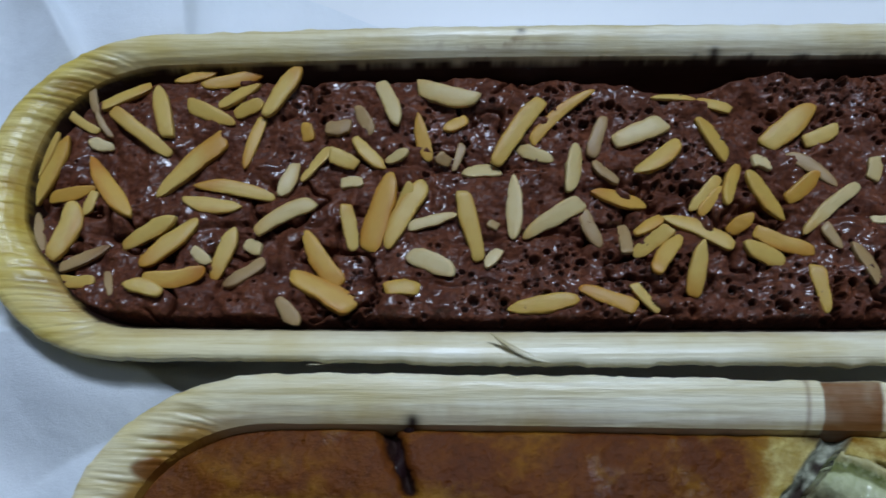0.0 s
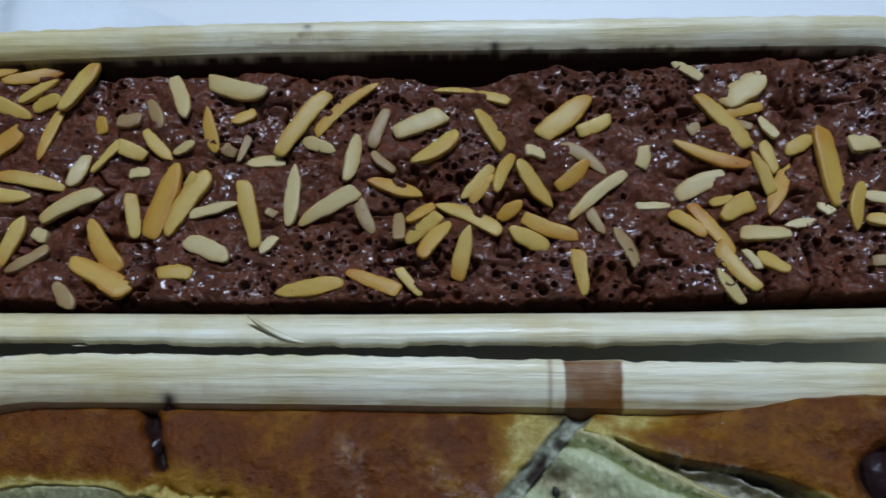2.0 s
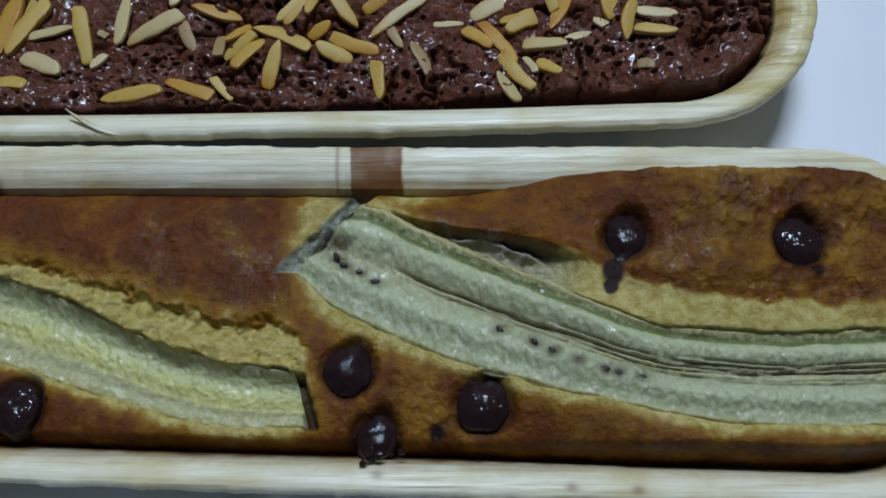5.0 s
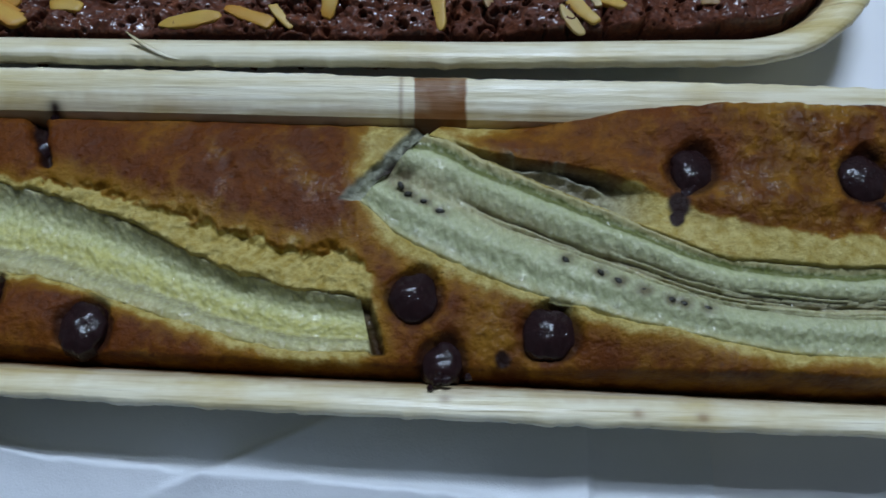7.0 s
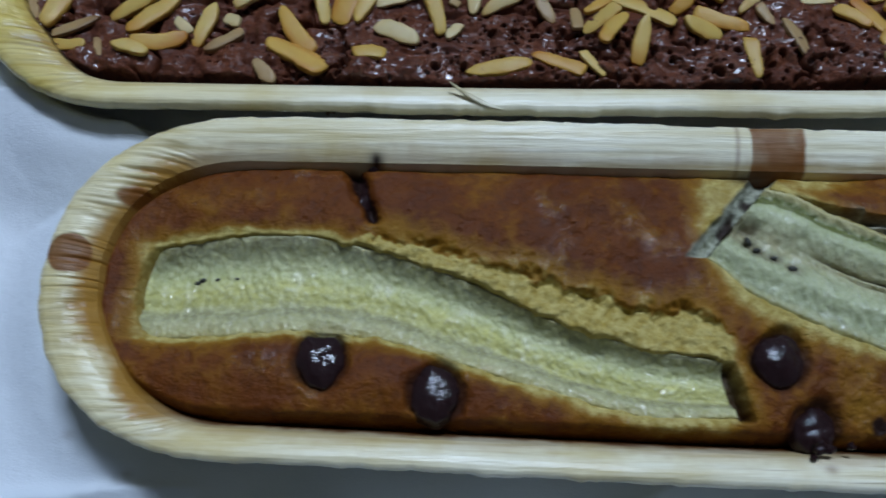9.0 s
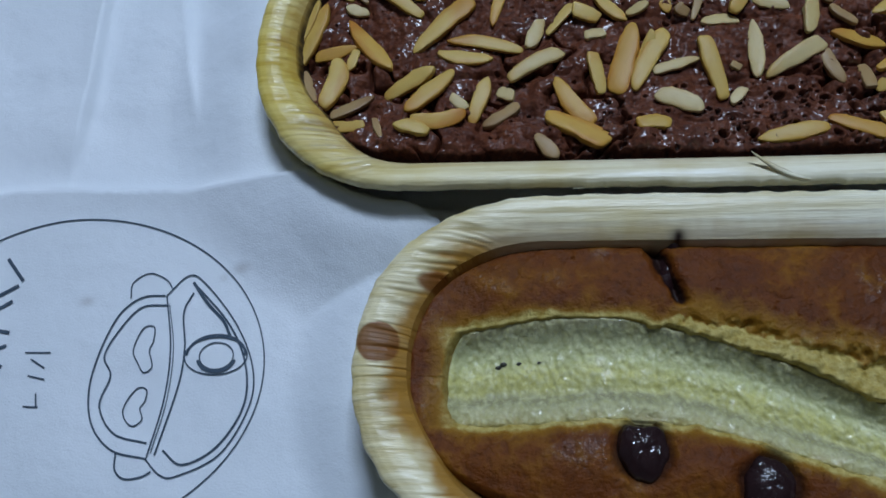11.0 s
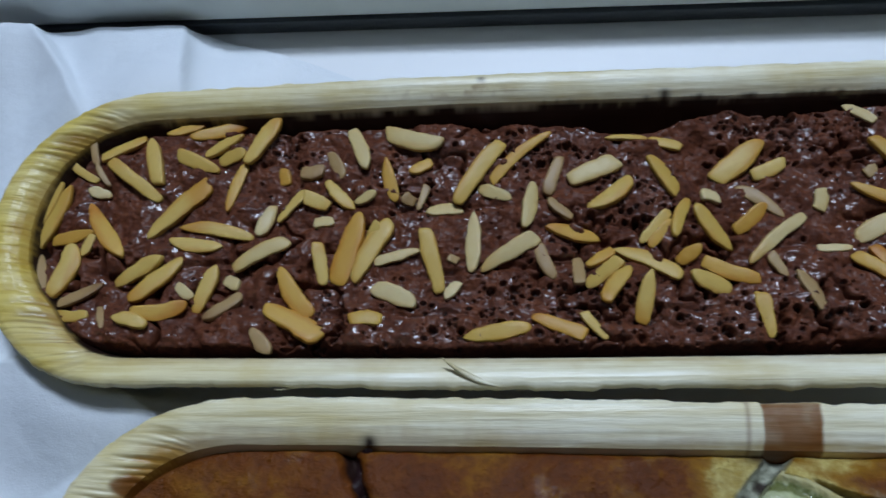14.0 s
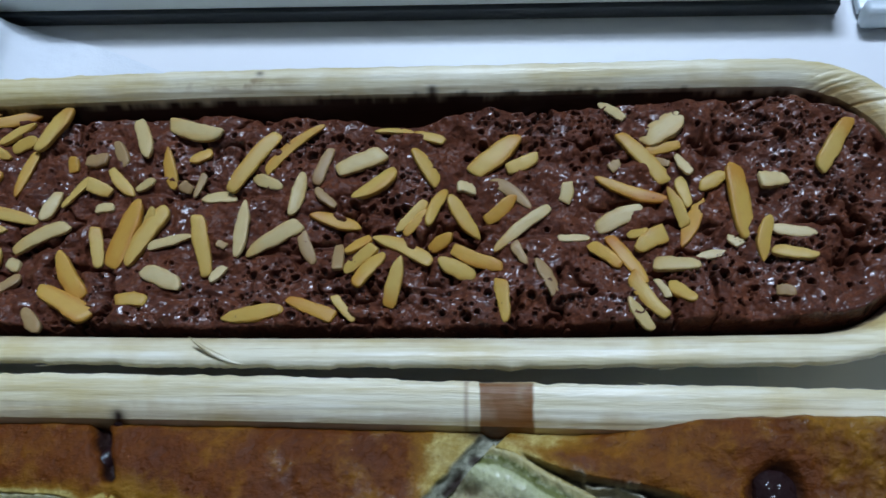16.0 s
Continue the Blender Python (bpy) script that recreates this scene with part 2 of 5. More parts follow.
VENEER, CHOC, CRUST, MELT, PAPER = palm_wood(), choc_crumb(), banana_crust(), melted_chocolate(), white_paper()
PALE = nut("pale_almond", (0.51, 0.385, 0.155), (0.61, 0.49, 0.255), (0.48, 0.30, 0.080))
GOLD = nut("golden_almond", (0.49, 0.308, 0.056), (0.57, 0.398, 0.108), (0.45, 0.215, 0.024))
TOASTED = nut("toasted_almond", (0.48, 0.255, 0.034), (0.54, 0.322, 0.058), (0.42, 0.158, 0.014))
DULL = nut("batter_smeared_almond", (0.304, 0.186, 0.072), (0.389, 0.260, 0.113), (0.190, 0.093, 0.036))
FLESH = banana_flesh("yellow_banana_flesh", [(0, (0.423, 0.338, 0.131)), (0.1, (0.460, 0.418, 0.205)), (0.17, (0.442, 0.418, 0.221)), (0.23, (0.276, 0.258, 0.148)), (0.29, (0.313, 0.294, 0.164)), (0.36, (0.534, 0.498, 0.164)), (0.5, (0.607, 0.570, 0.180)), (0.64, (0.506, 0.516, 0.221)), (0.78, (0.432, 0.445, 0.246)), (0.88, (0.276, 0.276, 0.172)), (0.95, (0.350, 0.320, 0.180)), (1, (0.460, 0.392, 0.180))], (0.423, 0.401, 0.148), (0.644, 0.632, 0.344), 0.22, 0.0)
GREYFLESH = banana_flesh("greenish_banana_flesh", [(0, (0.393, 0.332, 0.110)), (0.06, (0.393, 0.374, 0.180)), (0.11, (0.282, 0.298, 0.155)), (0.18, (0.427, 0.457, 0.252)), (0.34, (0.462, 0.489, 0.284)), (0.44, (0.393, 0.398, 0.219)), (0.53, (0.411, 0.357, 0.187)), (0.6, (0.445, 0.406, 0.226)), (0.7, (0.479, 0.498, 0.284)), (0.83, (0.445, 0.481, 0.258)), (0.86, (0.118, 0.142, 0.030)), (0.905, (0.127, 0.152, 0.034)), (0.95, (0.445, 0.390, 0.168)), (1, (0.462, 0.390, 0.162))], (0.324, 0.340, 0.175), (0.564, 0.581, 0.355), 0.10, 0.85)
SEED = plain("banana_seed", (0.02, 0.018, 0.01), 0.5)
INK = plain("blue_black_ink", (0.045, 0.075, 0.11), 0.6, 0, 0.3, 400)
TABLE_WHITE = plain("glossy_white_tabletop", (0.85, 0.87, 0.89), 0.22, 0.3, 0.03, 6, 0.00003)
BOARD = plain("pale_grey_green_card", (0.74, 0.78, 0.74), 0.55, 0, 0.06, 20)
DARK = plain("dark_grey_rubber", (0.035, 0.042, 0.05), 0.5, 0, 0.2, 80)
WALLPAINT = plain("dim_wall_paint", (0.32, 0.325, 0.33), 0.7, 0, 0.04, 3)
CEILPAINT = plain("grey_ceiling_paint", (0.34, 0.345, 0.35), 0.8, 0, 0.03, 3)
FLOORTILE = plain("beige_floor", (0.38, 0.34, 0.29), 0.4, 0, 0.1, 5)
CLOTH = plain("dark_purple_grey_cloth", (0.030, 0.027, 0.038), 0.9, 0, 0.35, 90, 0.0008)
GLOSSWHITE = plain("white_print", (0.72, 0.76, 0.80), 0.35, 0, 0.04, 20)
LEAFPRINT = plain("dark_leaf_print", (0.06, 0.055, 0.02), 0.4, 0, 0.5, 160)
PLASTIC = plain("white_plastic_cap", (0.65, 0.70, 0.74), 0.3, 0.2, 0.04, 30)


CLEAR = plain("frosted_plastic", (0.60, 0.68, 0.72), 0.3, 0.2, 0.05, 30)


def tube_glow():
    k = Mat("tube_glow", 0.4)
    k.colour((0.8, 0.8, 0.8))
    k.b.inputs["Emission Color"].default_value = (0.80, 0.92, 1.0, 1)
    k.b.inputs["Emission Strength"].default_value = 6.0
    return k.m


# ---- mesh helpers ----
def link_mesh(name, me, material, parent=None, label="", smooth_faces=True):
    me.materials.append(material)
    if smooth_faces:
        me.polygons.foreach_set("use_smooth", [True] * len(me.polygons))
    ob = new(name, me)
    if parent:
        ob.parent = parent
    if label:
        ob["label"] = label
    return ob


def part(name, bm, material, parent=None, label="", smooth_faces=True):
    me = bpy.data.meshes.new(name)
    bmesh.ops.recalc_face_normals(bm, faces=bm.faces)
    bm.to_mesh(me)
    bm.free()
    return link_mesh(name, me, material, parent, label, smooth_faces)


def thing(name, x=0, y=0, z=0):
    ob = new(name)
    ob.location = (x, y, z)
    ob.empty_display_size = 0.01
    return ob


def sheet(name, X, Y, Z, material, parent=None, label="", attrs=None, uv=None, closed=False):
    """A mesh over arrays of places, rows by columns; closed joins the last row to the first."""
    n, m = X.shape
    co = np.stack([X, Y, Z], -1).reshape(-1, 3)
    i, j = np.meshgrid(np.arange(n if closed else n - 1), np.arange(m - 1), indexing="ij")
    i2 = (i + 1) % n
    f = np.stack([i * m + j, i2 * m + j, i2 * m + j + 1, i * m + j + 1], -1).reshape(-1, 4)
    me = bpy.data.meshes.new(name)
    me.vertices.add(len(co))
    me.vertices.foreach_set("co", co.astype(np.float32).ravel())
    me.loops.add(f.size)
    me.loops.foreach_set("vertex_index", f.astype(np.int32).ravel())
    me.polygons.add(len(f))
    me.polygons.foreach_set("loop_start", np.arange(0, f.size, 4, dtype=np.int32))
    me.polygons.foreach_set("loop_total", np.full(len(f), 4, dtype=np.int32))
    for key, value in (attrs or {}).items():
        a = me.attributes.new(key, "FLOAT", "POINT")
        a.data.foreach_set("value", np.broadcast_to(value, X.shape).astype(np.float32).ravel())
    if uv is not None:
        layer = me.uv_layers.new(name="UVMap")
        both = np.stack([np.broadcast_to(uv[0], X.shape), np.broadcast_to(uv[1], X.shape)], -1).reshape(-1, 2)
        layer.data.foreach_set("uv", both[f.ravel()].astype(np.float32).ravel())
    me.update(calc_edges=True)
    me.validate()
    return link_mesh(name, me, material, parent, label)


def block(bm, x0, x1, y0, y1, z0, z1, bevel=0.0, turn=None):
    made = bmesh.ops.create_cube(bm, size=1.0, matrix=Matrix.Translation(((x0 + x1) / 2, (y0 + y1) / 2, (z0 + z1) / 2)) @ Matrix.Diagonal((x1 - x0, y1 - y0, z1 - z0, 1)))
    if bevel:
        edges = list({e for v in made["verts"] for e in v.link_edges})
        bmesh.ops.bevel(bm, geom=edges, offset=bevel, segments=2, affect="EDGES", profile=0.6)
    if turn:
        bmesh.ops.transform(bm, matrix=turn, verts=bm.verts)
    return bm


# ---- the room round the table ----
def slab(name, x0, x1, y0, y1, z0, z1, material, label, category):
    ob = part(name, block(bmesh.new(), x0, x1, y0, y1, z0, z1), material, None, "", False)
    return tagged(ob, label, category, "", "structure")


slab("floor", -2.0, 2.0, -2.0, 2.0, -0.80, -0.75, FLOORTILE, "plain beige floor under the table", "floor")
slab("ceiling", -2.0, 2.0, -2.0, 2.0, 1.98, 2.03, CEILPAINT, "plain grey ceiling over the table", "ceiling")
slab("wall_north", -2.0, 2.0, 2.0, 2.1, -0.75, 1.98, WALLPAINT, "plain grey painted room wall", "wall")
slab("wall_south", -2.0, 2.0, -2.1, -2.0, -0.75, 1.98, WALLPAINT, "plain grey painted room wall", "wall")
slab("wall_east", 2.0, 2.1, -2.1, 2.1, -0.75, 1.98, WALLPAINT, "plain grey painted room wall", "wall")
slab("wall_west", -2.1, -2.0, -2.1, 2.1, -0.75, 1.98, WALLPAINT, "plain grey painted room wall", "wall")

tube = tagged(thing("tube_lamp", *LAMP_AT), "white ceiling lamp with a bright diffuser", "lamp")
part("housing", block(bmesh.new(), -0.33, 0.33, -0.10, 0.10, 0.0, 0.06, 0.01), PLASTIC, tube)
part("diffuser", block(bmesh.new(), -0.31, 0.31, -0.08, 0.08, -0.018, -0.001, 0.006), tube_glow(), tube, "glowing white diffuser")

table = tagged(thing("table", 0, 0, 0), "white table with a smooth glossy top", "table")
part("tabletop", block(bmesh.new(), -0.55, 0.65, -0.40, 0.60, DESK - 0.03, DESK, 0.003), TABLE_WHITE, table)
for lx, ly in ((-0.5, -0.35), (0.6, -0.35), (-0.5, 0.55), (0.6, 0.55)):
    part("leg", block(bmesh.new(), lx - 0.025, lx + 0.025, ly - 0.025, ly + 0.025, -0.75, DESK - 0.03, 0.004), TABLE_WHITE, table)


# ---- shapes of the trays and loaves ----
def smooth(a, b, x):
    t = np.clip((x - a) / (b - a), 0, 1)
    return t * t * (3 - 2 * t)


def bump(x, c, w):
    return np.exp(-((x - c) / w) ** 2)


TABLE = np.random.RandomState(7).rand(256, 256)


def vnoise(x, y):
    """Smooth noise in 0..1 with one lump a unit."""
    xi, yi = np.floor(x).astype(int), np.floor(y).astype(int)
    fx, fy = x - xi, y - yi
    fx, fy = fx * fx * (3 - 2 * fx), fy * fy * (3 - 2 * fy)
    g = lambda i, j: TABLE[(xi + i) % 256, (yi + j) % 256]
    return (g(0, 0) * (1 - fx) + g(1, 0) * fx) * (1 - fy) + (g(0, 1) * (1 - fx) + g(1, 1) * fx) * fy


def fbm(x, y, size, octaves=4):
    """Layered noise about 0, roughly -1..1; size: metres of the largest lumps."""
    out, amp = 0.0, 1.0
    for k in range(octaves):
        f = 2 ** k / size
        out = out + amp * (2 * vnoise(x * f + 17.3 * k, y * f + 5.1 * k) - 1)
        amp *= 0.5
    return out / 1.4


class Tray:
    """A long tray with rounded ends: centre, half length, half width (growing along it), length of the ends, turn."""

    def __init__(self, cx, cy, half, wide, grow, bulge, end, turn, power):
        self.cx, self.cy, self.half, self.wide, self.grow, self.bulge = cx, cy, half, wide, grow, bulge
        self.end, self.power, self.c, self.s = end, power, math.cos(radians(turn)), math.sin(radians(turn))

    def local(self, x, y):
        dx, dy = x - self.cx, y - self.cy
        return dx * self.c + dy * self.s, dy * self.c - dx * self.s

    def world(self, u, v):
        return self.cx + u * self.c - v * self.s, self.cy + u * self.s + v * self.c

    def breadth(self, u):
        return self.wide + self.grow * u / self.half + self.bulge * (1 - (u / self.half) ** 2)

    def depth(self, x, y):
        """About how far a point lies inside the outer edge of the rim."""
        u, v = self.local(x, y)
        q = np.clip((np.abs(u) - self.half + self.end) / self.end, 0, None)
        f = (q ** self.power + np.abs(v / self.breadth(u)) ** self.power) ** (1 / self.power)
        return (1 - f) * self.wide


TRAY_A = Tray(0.0487, 0.0889, 0.1630, 0.0432, 0.0006, 0.0020, 0.043, 0.35, 2.15)
TRAY_B = Tray(0.0801, -0.0030, 0.163, 0.0424, 0.0016, 0.0010, 0.045, -1.35, 2.15)


def choc_far(x):
    """The far edge of the chocolate loaf, which shrank from the tray."""
    return 0.1262 - 0.003 * smooth(-0.05, 0.03, x) - 0.0045 * smooth(0.035, 0.062, x) * (1 - smooth(0.066, 0.085, x)) + 0.003 * smooth(0.07, 0.10, x)


def choc_height(x, y):
    far = choc_far(x)
    mid, half = (far + 0.051) / 2, (far - 0.051) / 2
    v = np.clip(np.abs((y - mid) / half), 0, 1.3)
    h = 0.0362 + 0.0026 * np.clip(v, 0, 0.8) ** 2 - 0.004 * np.clip(v - 0.8, 0, 1)
    return h + 0.0052 * smooth(0.09, 0.17, x) + 0.0012 * (1 - smooth(-0.09, -0.03, x))


def choc_lumps(x, y):
    """Lumps and crevices of the chocolate crumb, on top of the loaf's broad shape."""
    h = 0.0024 * fbm(x, y, 0.012, 3) + 0.0014 * fbm(x + 1, y, 0.0042, 3)
    return h - 0.0046 * np.exp(-np.abs(fbm(x * 0.9, y + 2, 0.009, 3)) / 0.07) * smooth(-0.05, 0.30, fbm(x, y + 5, 0.02, 2))


def crust_height(x, y):
    """The baked top of the banana loaf before anything sinks into it."""
    u, v = TRAY_B.local(x, y)
    h = 0.0425 + 0.0075 * smooth(0.02, 0.10, u) - 0.0032 * (1 - smooth(-0.155, -0.10, u))
    return h - (0.0065 - 0.002 * smooth(0.02, 0.1, u) - 0.0018 * smooth(0.0, 0.02, v)) * np.clip(np.abs(v / 0.034), 0, 1.35) ** 2.6 + 0.0030 * smooth(0.0, -0.03, v)


# ---- the sheet of paper ----
def crease(x, y, x0, y0, x1, y1, wide, high):
    """A fold ridge along a line, sharp on one side and softly sloped on the other."""
    dx, dy = x1 - x0, y1 - y0
    size = math.hypot(dx, dy)
    along = ((x - x0) * dx + (y - y0) * dy) / size
    off = ((x - x0) * dy - (y - y0) * dx) / size
    off = off + 0.0015 * fbm(x, y, 0.03, 2)
    side = np.where(off > 0, np.exp(-off / wide), np.exp(off / (wide * 0.09)))
    return 1.4 * high * side * smooth(-0.01, 0.015, along) * (1 - smooth(size - 0.015, size + 0.01, along))


def paper_height(x, y):
    h = 0.0012 + 0.0010 * fbm(x, y, 0.07, 3)
    h = h + crease(x, y, -0.25, 0.0550, -0.080, 0.0545, 0.016, 0.0030)
    h = h + crease(x, y, -0.167, 0.160, -0.173, 0.062, 0.020, 0.0026)
    h = h + crease(x, y, -0.130, 0.176, -0.100, 0.130, 0.014, 0.0042)
    h = h + crease(x, y, -0.076, 0.170, -0.070, 0.135, 0.012, 0.0030)
    h = h + crease(x, y, -0.095, 0.060, -0.055, 0.033, 0.010, 0.0034)
    h = h + crease(x, y, -0.24, 0.105, -0.165, 0.148, 0.020, 0.0026)
    h = h + crease(x, y, -0.150, 0.132, -0.137, 0.080, 0.018, 0.0018)
    h = h + crease(x, y, -0.04, -0.050, 0.11, -0.064, 0.012, 0.0036)
    h = h + crease(x, y, 0.025, -0.062, 0.075, -0.040, 0.008, 0.0018)
    h = h + crease(x, y, 0.1290, -0.03, 0.1280, -0.12, 0.010, 0.0020)
    h = h + crease(x, y, -0.13, -0.05, -0.05, -0.046, 0.012, 0.0024)
    h = h + 0.0100 * smooth(-0.168, -0.136, x) * (1 - smooth(-0.085, -0.060, x)) * smooth(0.112, 0.166, y) * (0.9 + 0.35 * fbm(x, y * 0, 0.02, 2))
    under = np.maximum(smooth(0.000, 0.010, TRAY_A.depth(x, y)), smooth(0.000, 0.010, TRAY_B.depth(x, y)))
    out_a, out_b = TRAY_A.depth(x, y), TRAY_B.depth(x, y)
    puff = np.maximum(smooth(-0.034, -0.003, out_a) * (1 - smooth(-0.001, 0.007, out_a)) * (1 - smooth(-0.001, 0.006, out_b)), 0.6 * smooth(-0.020, -0.003, out_b) * (1 - smooth(-0.001, 0.007, out_b)) * (1 - smooth(-0.001, 0.006, out_a)))
    h = h + 0.0105 * puff * (1 - smooth(-0.075, -0.040, x)) * (0.9 + 0.3 * fbm(x, y, 0.03, 2))
    return DESK + np.clip(h, 0.0006, None) * (1 - under) + 0.0006 * under


def paper():
    n, m = 560, 440
    s, t = np.meshgrid(np.linspace(0, 1, n), np.linspace(0, 1, m), indexing="ij")
    X = -0.34 + 0.50 * s
    far = 0.1765 - 0.0098 * smooth(-0.168, -0.136, X) + 0.0016 * fbm(X, X * 0 + 3.0, 0.05, 2) - 0.030 * smooth(-0.074, 0.02, X) - 0.03 * smooth(0.06, 0.16, X)
    Y = -0.26 + (far + 0.26) * t
    spot = np.zeros_like(X)
    for px, py, r in ((-0.119, 0.0315, 0.0020), (-0.124, 0.029, 0.0013), (-0.162, 0.023, 0.0018), (-0.079, -0.034, 0.002), (-0.064, -0.043, 0.0016)):
        spot = np.maximum(spot, 0.5 * bump(np.hypot(X - px, (Y - py) * 1.5) + 0.0006 * fbm(X, Y, 0.004, 2), 0, r))
    ob = sheet("paper_sheet", X, Y, paper_height(X, Y), PAPER, None, "", {"spot": spot})
    tagged(ob, "creased white greaseproof paper spread under both trays", "paper")


paper()


def ink_line(xs, ys, wide, shut=False):
    """A printed line lying on the paper."""
    xs, ys = np.asarray(xs), np.asarray(ys)
    dx, dy = np.gradient(xs), np.gradient(ys)
    if shut:
        dx, dy = np.roll(xs, -1) - np.roll(xs, 1), np.roll(ys, -1) - np.roll(ys, 1)
    size = np.hypot(dx, dy)
    nx, ny = -dy / size, dx / size
    w = np.array([-0.31, 0.31]) * wide
    X, Y = xs[:, None] + nx[:, None] * w, ys[:, None] + ny[:, None] * w
    return X, Y, paper_height(X, Y) + 0.00035, shut


def ink(name, pieces, label):
    root = tagged(thing(name), label, "print")
    for piece, X, Y, Z, shut in pieces:
        sheet(piece, X, Y, Z, INK, root, "", None, None, shut)


def ring(cx, cy, rx, ry, wide, a0=0, a1=360, turn=0.0):
    a = np.radians(np.linspace(a0, a1, 160, endpoint=a1 - a0 < 360))
    c, s = math.cos(radians(turn)), math.sin(radians(turn))
    x, y = rx * np.cos(a), ry * np.sin(a)
    return ink_line(cx + x * c - y * s, cy + x * s + y * c, wide, a1 - a0 >= 360)


def stroke(x0, y0, x1, y1, wide):
    k = np.linspace(0, 1, 24)
    return ink_line(x0 + (x1 - x0) * k, y0 + (y1 - y0) * k, wide)


def line_through(points, wide, shut=False):
    """A drawn line gliding through a few places, in millimetres."""
    p = np.array(points, float) / 1000
    p = np.concatenate([p[-1:], p, p[:2]]) if shut else np.concatenate([2 * p[:1] - p[1:2], p, 2 * p[-1:] - p[-2:-1]])
    run = []
    for a, b, c, d in zip(p, p[1:], p[2:], p[3:]):
        t = np.linspace(0, 1, 14, endpoint=False)[:, None]
        run.append(0.5 * (2 * b + (c - a) * t + (2 * a - 5 * b + 4 * c - d) * t ** 2 + (3 * b - a - 3 * c + d) * t ** 3))
    q = np.concatenate(run + ([] if shut else [p[-2:-1]]))
    return ink_line(q[:, 0], q[:, 1], wide, shut)


ink("printed_emblem", [
    ("circle", *ring(-0.1638, 0.0036, 0.0533, 0.0427, 0.0006)),
    ("outline", *line_through([(-139.6, 24.3), (-146.1, 23.8), (-151.9, 19.1), (-155.8, 9.6), (-157.3, -1.0), (-155.1, -10.4), (-148.8, -16.8), (-139.5, -18.9)], 0.0008)),
    ("outline", *line_through([(-138.8, 21.6), (-145.7, 21.1), (-150.8, 15.7), (-154.5, 8.0), (-152.0, 2.4), (-153.8, -5.4), (-148.8, -12.6), (-139.6, -15.0)], 0.0008)),
    ("bar", *line_through([(-139.2, 24.3), (-136.4, 9.5), (-136.4, -4.0), (-139.2, -18.9)], 0.0007)),
    ("bar", *line_through([(-138.2, 22.0), (-135.6, 9.5), (-135.6, -4.0), (-138.2, -17.5)], 0.0004)),
    ("bar", *line_through([(-131.7, 25.0), (-133.9, 19.5), (-132.5, 9.4), (-133.1, -1.0), (-137.1, -18.0)], 0.0008)),
    ("outline", *line_through([(-139.2, 24.3), (-133.6, 29.7), (-128.6, 27.4), (-119.1, 16.3), (-113.6, 4.8), (-113.5, -5.5), (-119.9, -17.5), (-130.6, -23.1), (-135.1, -22.9), (-139.5, -18.9)], 0.0007)),
    ("outline", *line_through([(-132.1, 27.9), (-121.1, 16.3), (-115.6, 5.6), (-115.0, -5.5), (-120.9, -15.7), (-129.5, -20.3), (-135.1, -16.8)], 0.0009)),
    ("edge", *line_through([(-132.1, 27.9), (-127.4, 21.8), (-122.7, 17.1), (-120.3, 12.7)], 0.0013)),
    ("arc", *line_through([(-149.3, 23.6), (-149.1, 28.0), (-144.6, 30.6), (-139.6, 28.6), (-137.6, 25.7)], 0.0006)),
    ("arc", *line_through([(-147.5, -17.5), (-147.1, -21.7), (-144.4, -23.9), (-140.2, -23.5), (-137.5, -22.1)], 0.0008)),
    ("loop", *line_through([(-144.7, 15.2), (-141.7, 15.6), (-141.4, 11.8), (-142.2, 9.2), (-140.9, 4.9), (-143.0, 3.3), (-144.9, 5.7), (-146.7, 9.5)], 0.0006, True)),
    ("loop", *line_through([(-144.2, -1.0), (-141.5, -1.3), (-141.5, -4.2), (-142.6, -6.1), (-141.7, -9.0), (-144.1, -10.7), (-146.6, -8.6), (-147.0, -5.4)], 0.0006, True)),
    ("oval", *ring(-0.1238, 0.0076, 0.0085, 0.0050, 0.0006)),
    ("oval", *ring(-0.1238, 0.0078, 0.0080, 0.0054, 0.0011, 0, 180)),
    ("oval", *ring(-0.1236, 0.0076, 0.0046, 0.0036, 0.0006)),
    ("oval", *ring(-0.1236, 0.0072, 0.0050, 0.0038, 0.0014, 190, 350)),
], "blue-black printed line emblem with plain ovals on the paper")
for bx, by, bw, bh, tilt in ((-0.1838, 0.0322, 0.0016, 0.0085, 40), (-0.1850, 0.0262, 0.0016, 0.0065, -62), (-0.1865, 0.0214, 0.0016, 0.0075, -60), (-0.1860, 0.0150, 0.0016, 0.0070, 80), (-0.1855, 0.0098, 0.0016, 0.0060, -70), (-0.1850, 0.0055, 0.0016, 0.0045, 75), (-0.1733, 0.0088, 0.0007, 0.0072, 90), (-0.1728, 0.0058, 0.0007, 0.0050, 60), (-0.1725, 0.0020, 0.0007, 0.0050, 78), (-0.1726, -0.0058, 0.0007, 0.0042, 88), (-0.1714, -0.0040, 0.0007, 0.0036, 10)):
    dx, dy = -math.sin(radians(tilt)) * bh / 2, math.cos(radians(tilt)) * bh / 2
    ink("printed_bar", [("bar", *stroke(bx - dx, by - dy, bx + dx, by + dy, bw))], "short dark printed bar on the white paper")


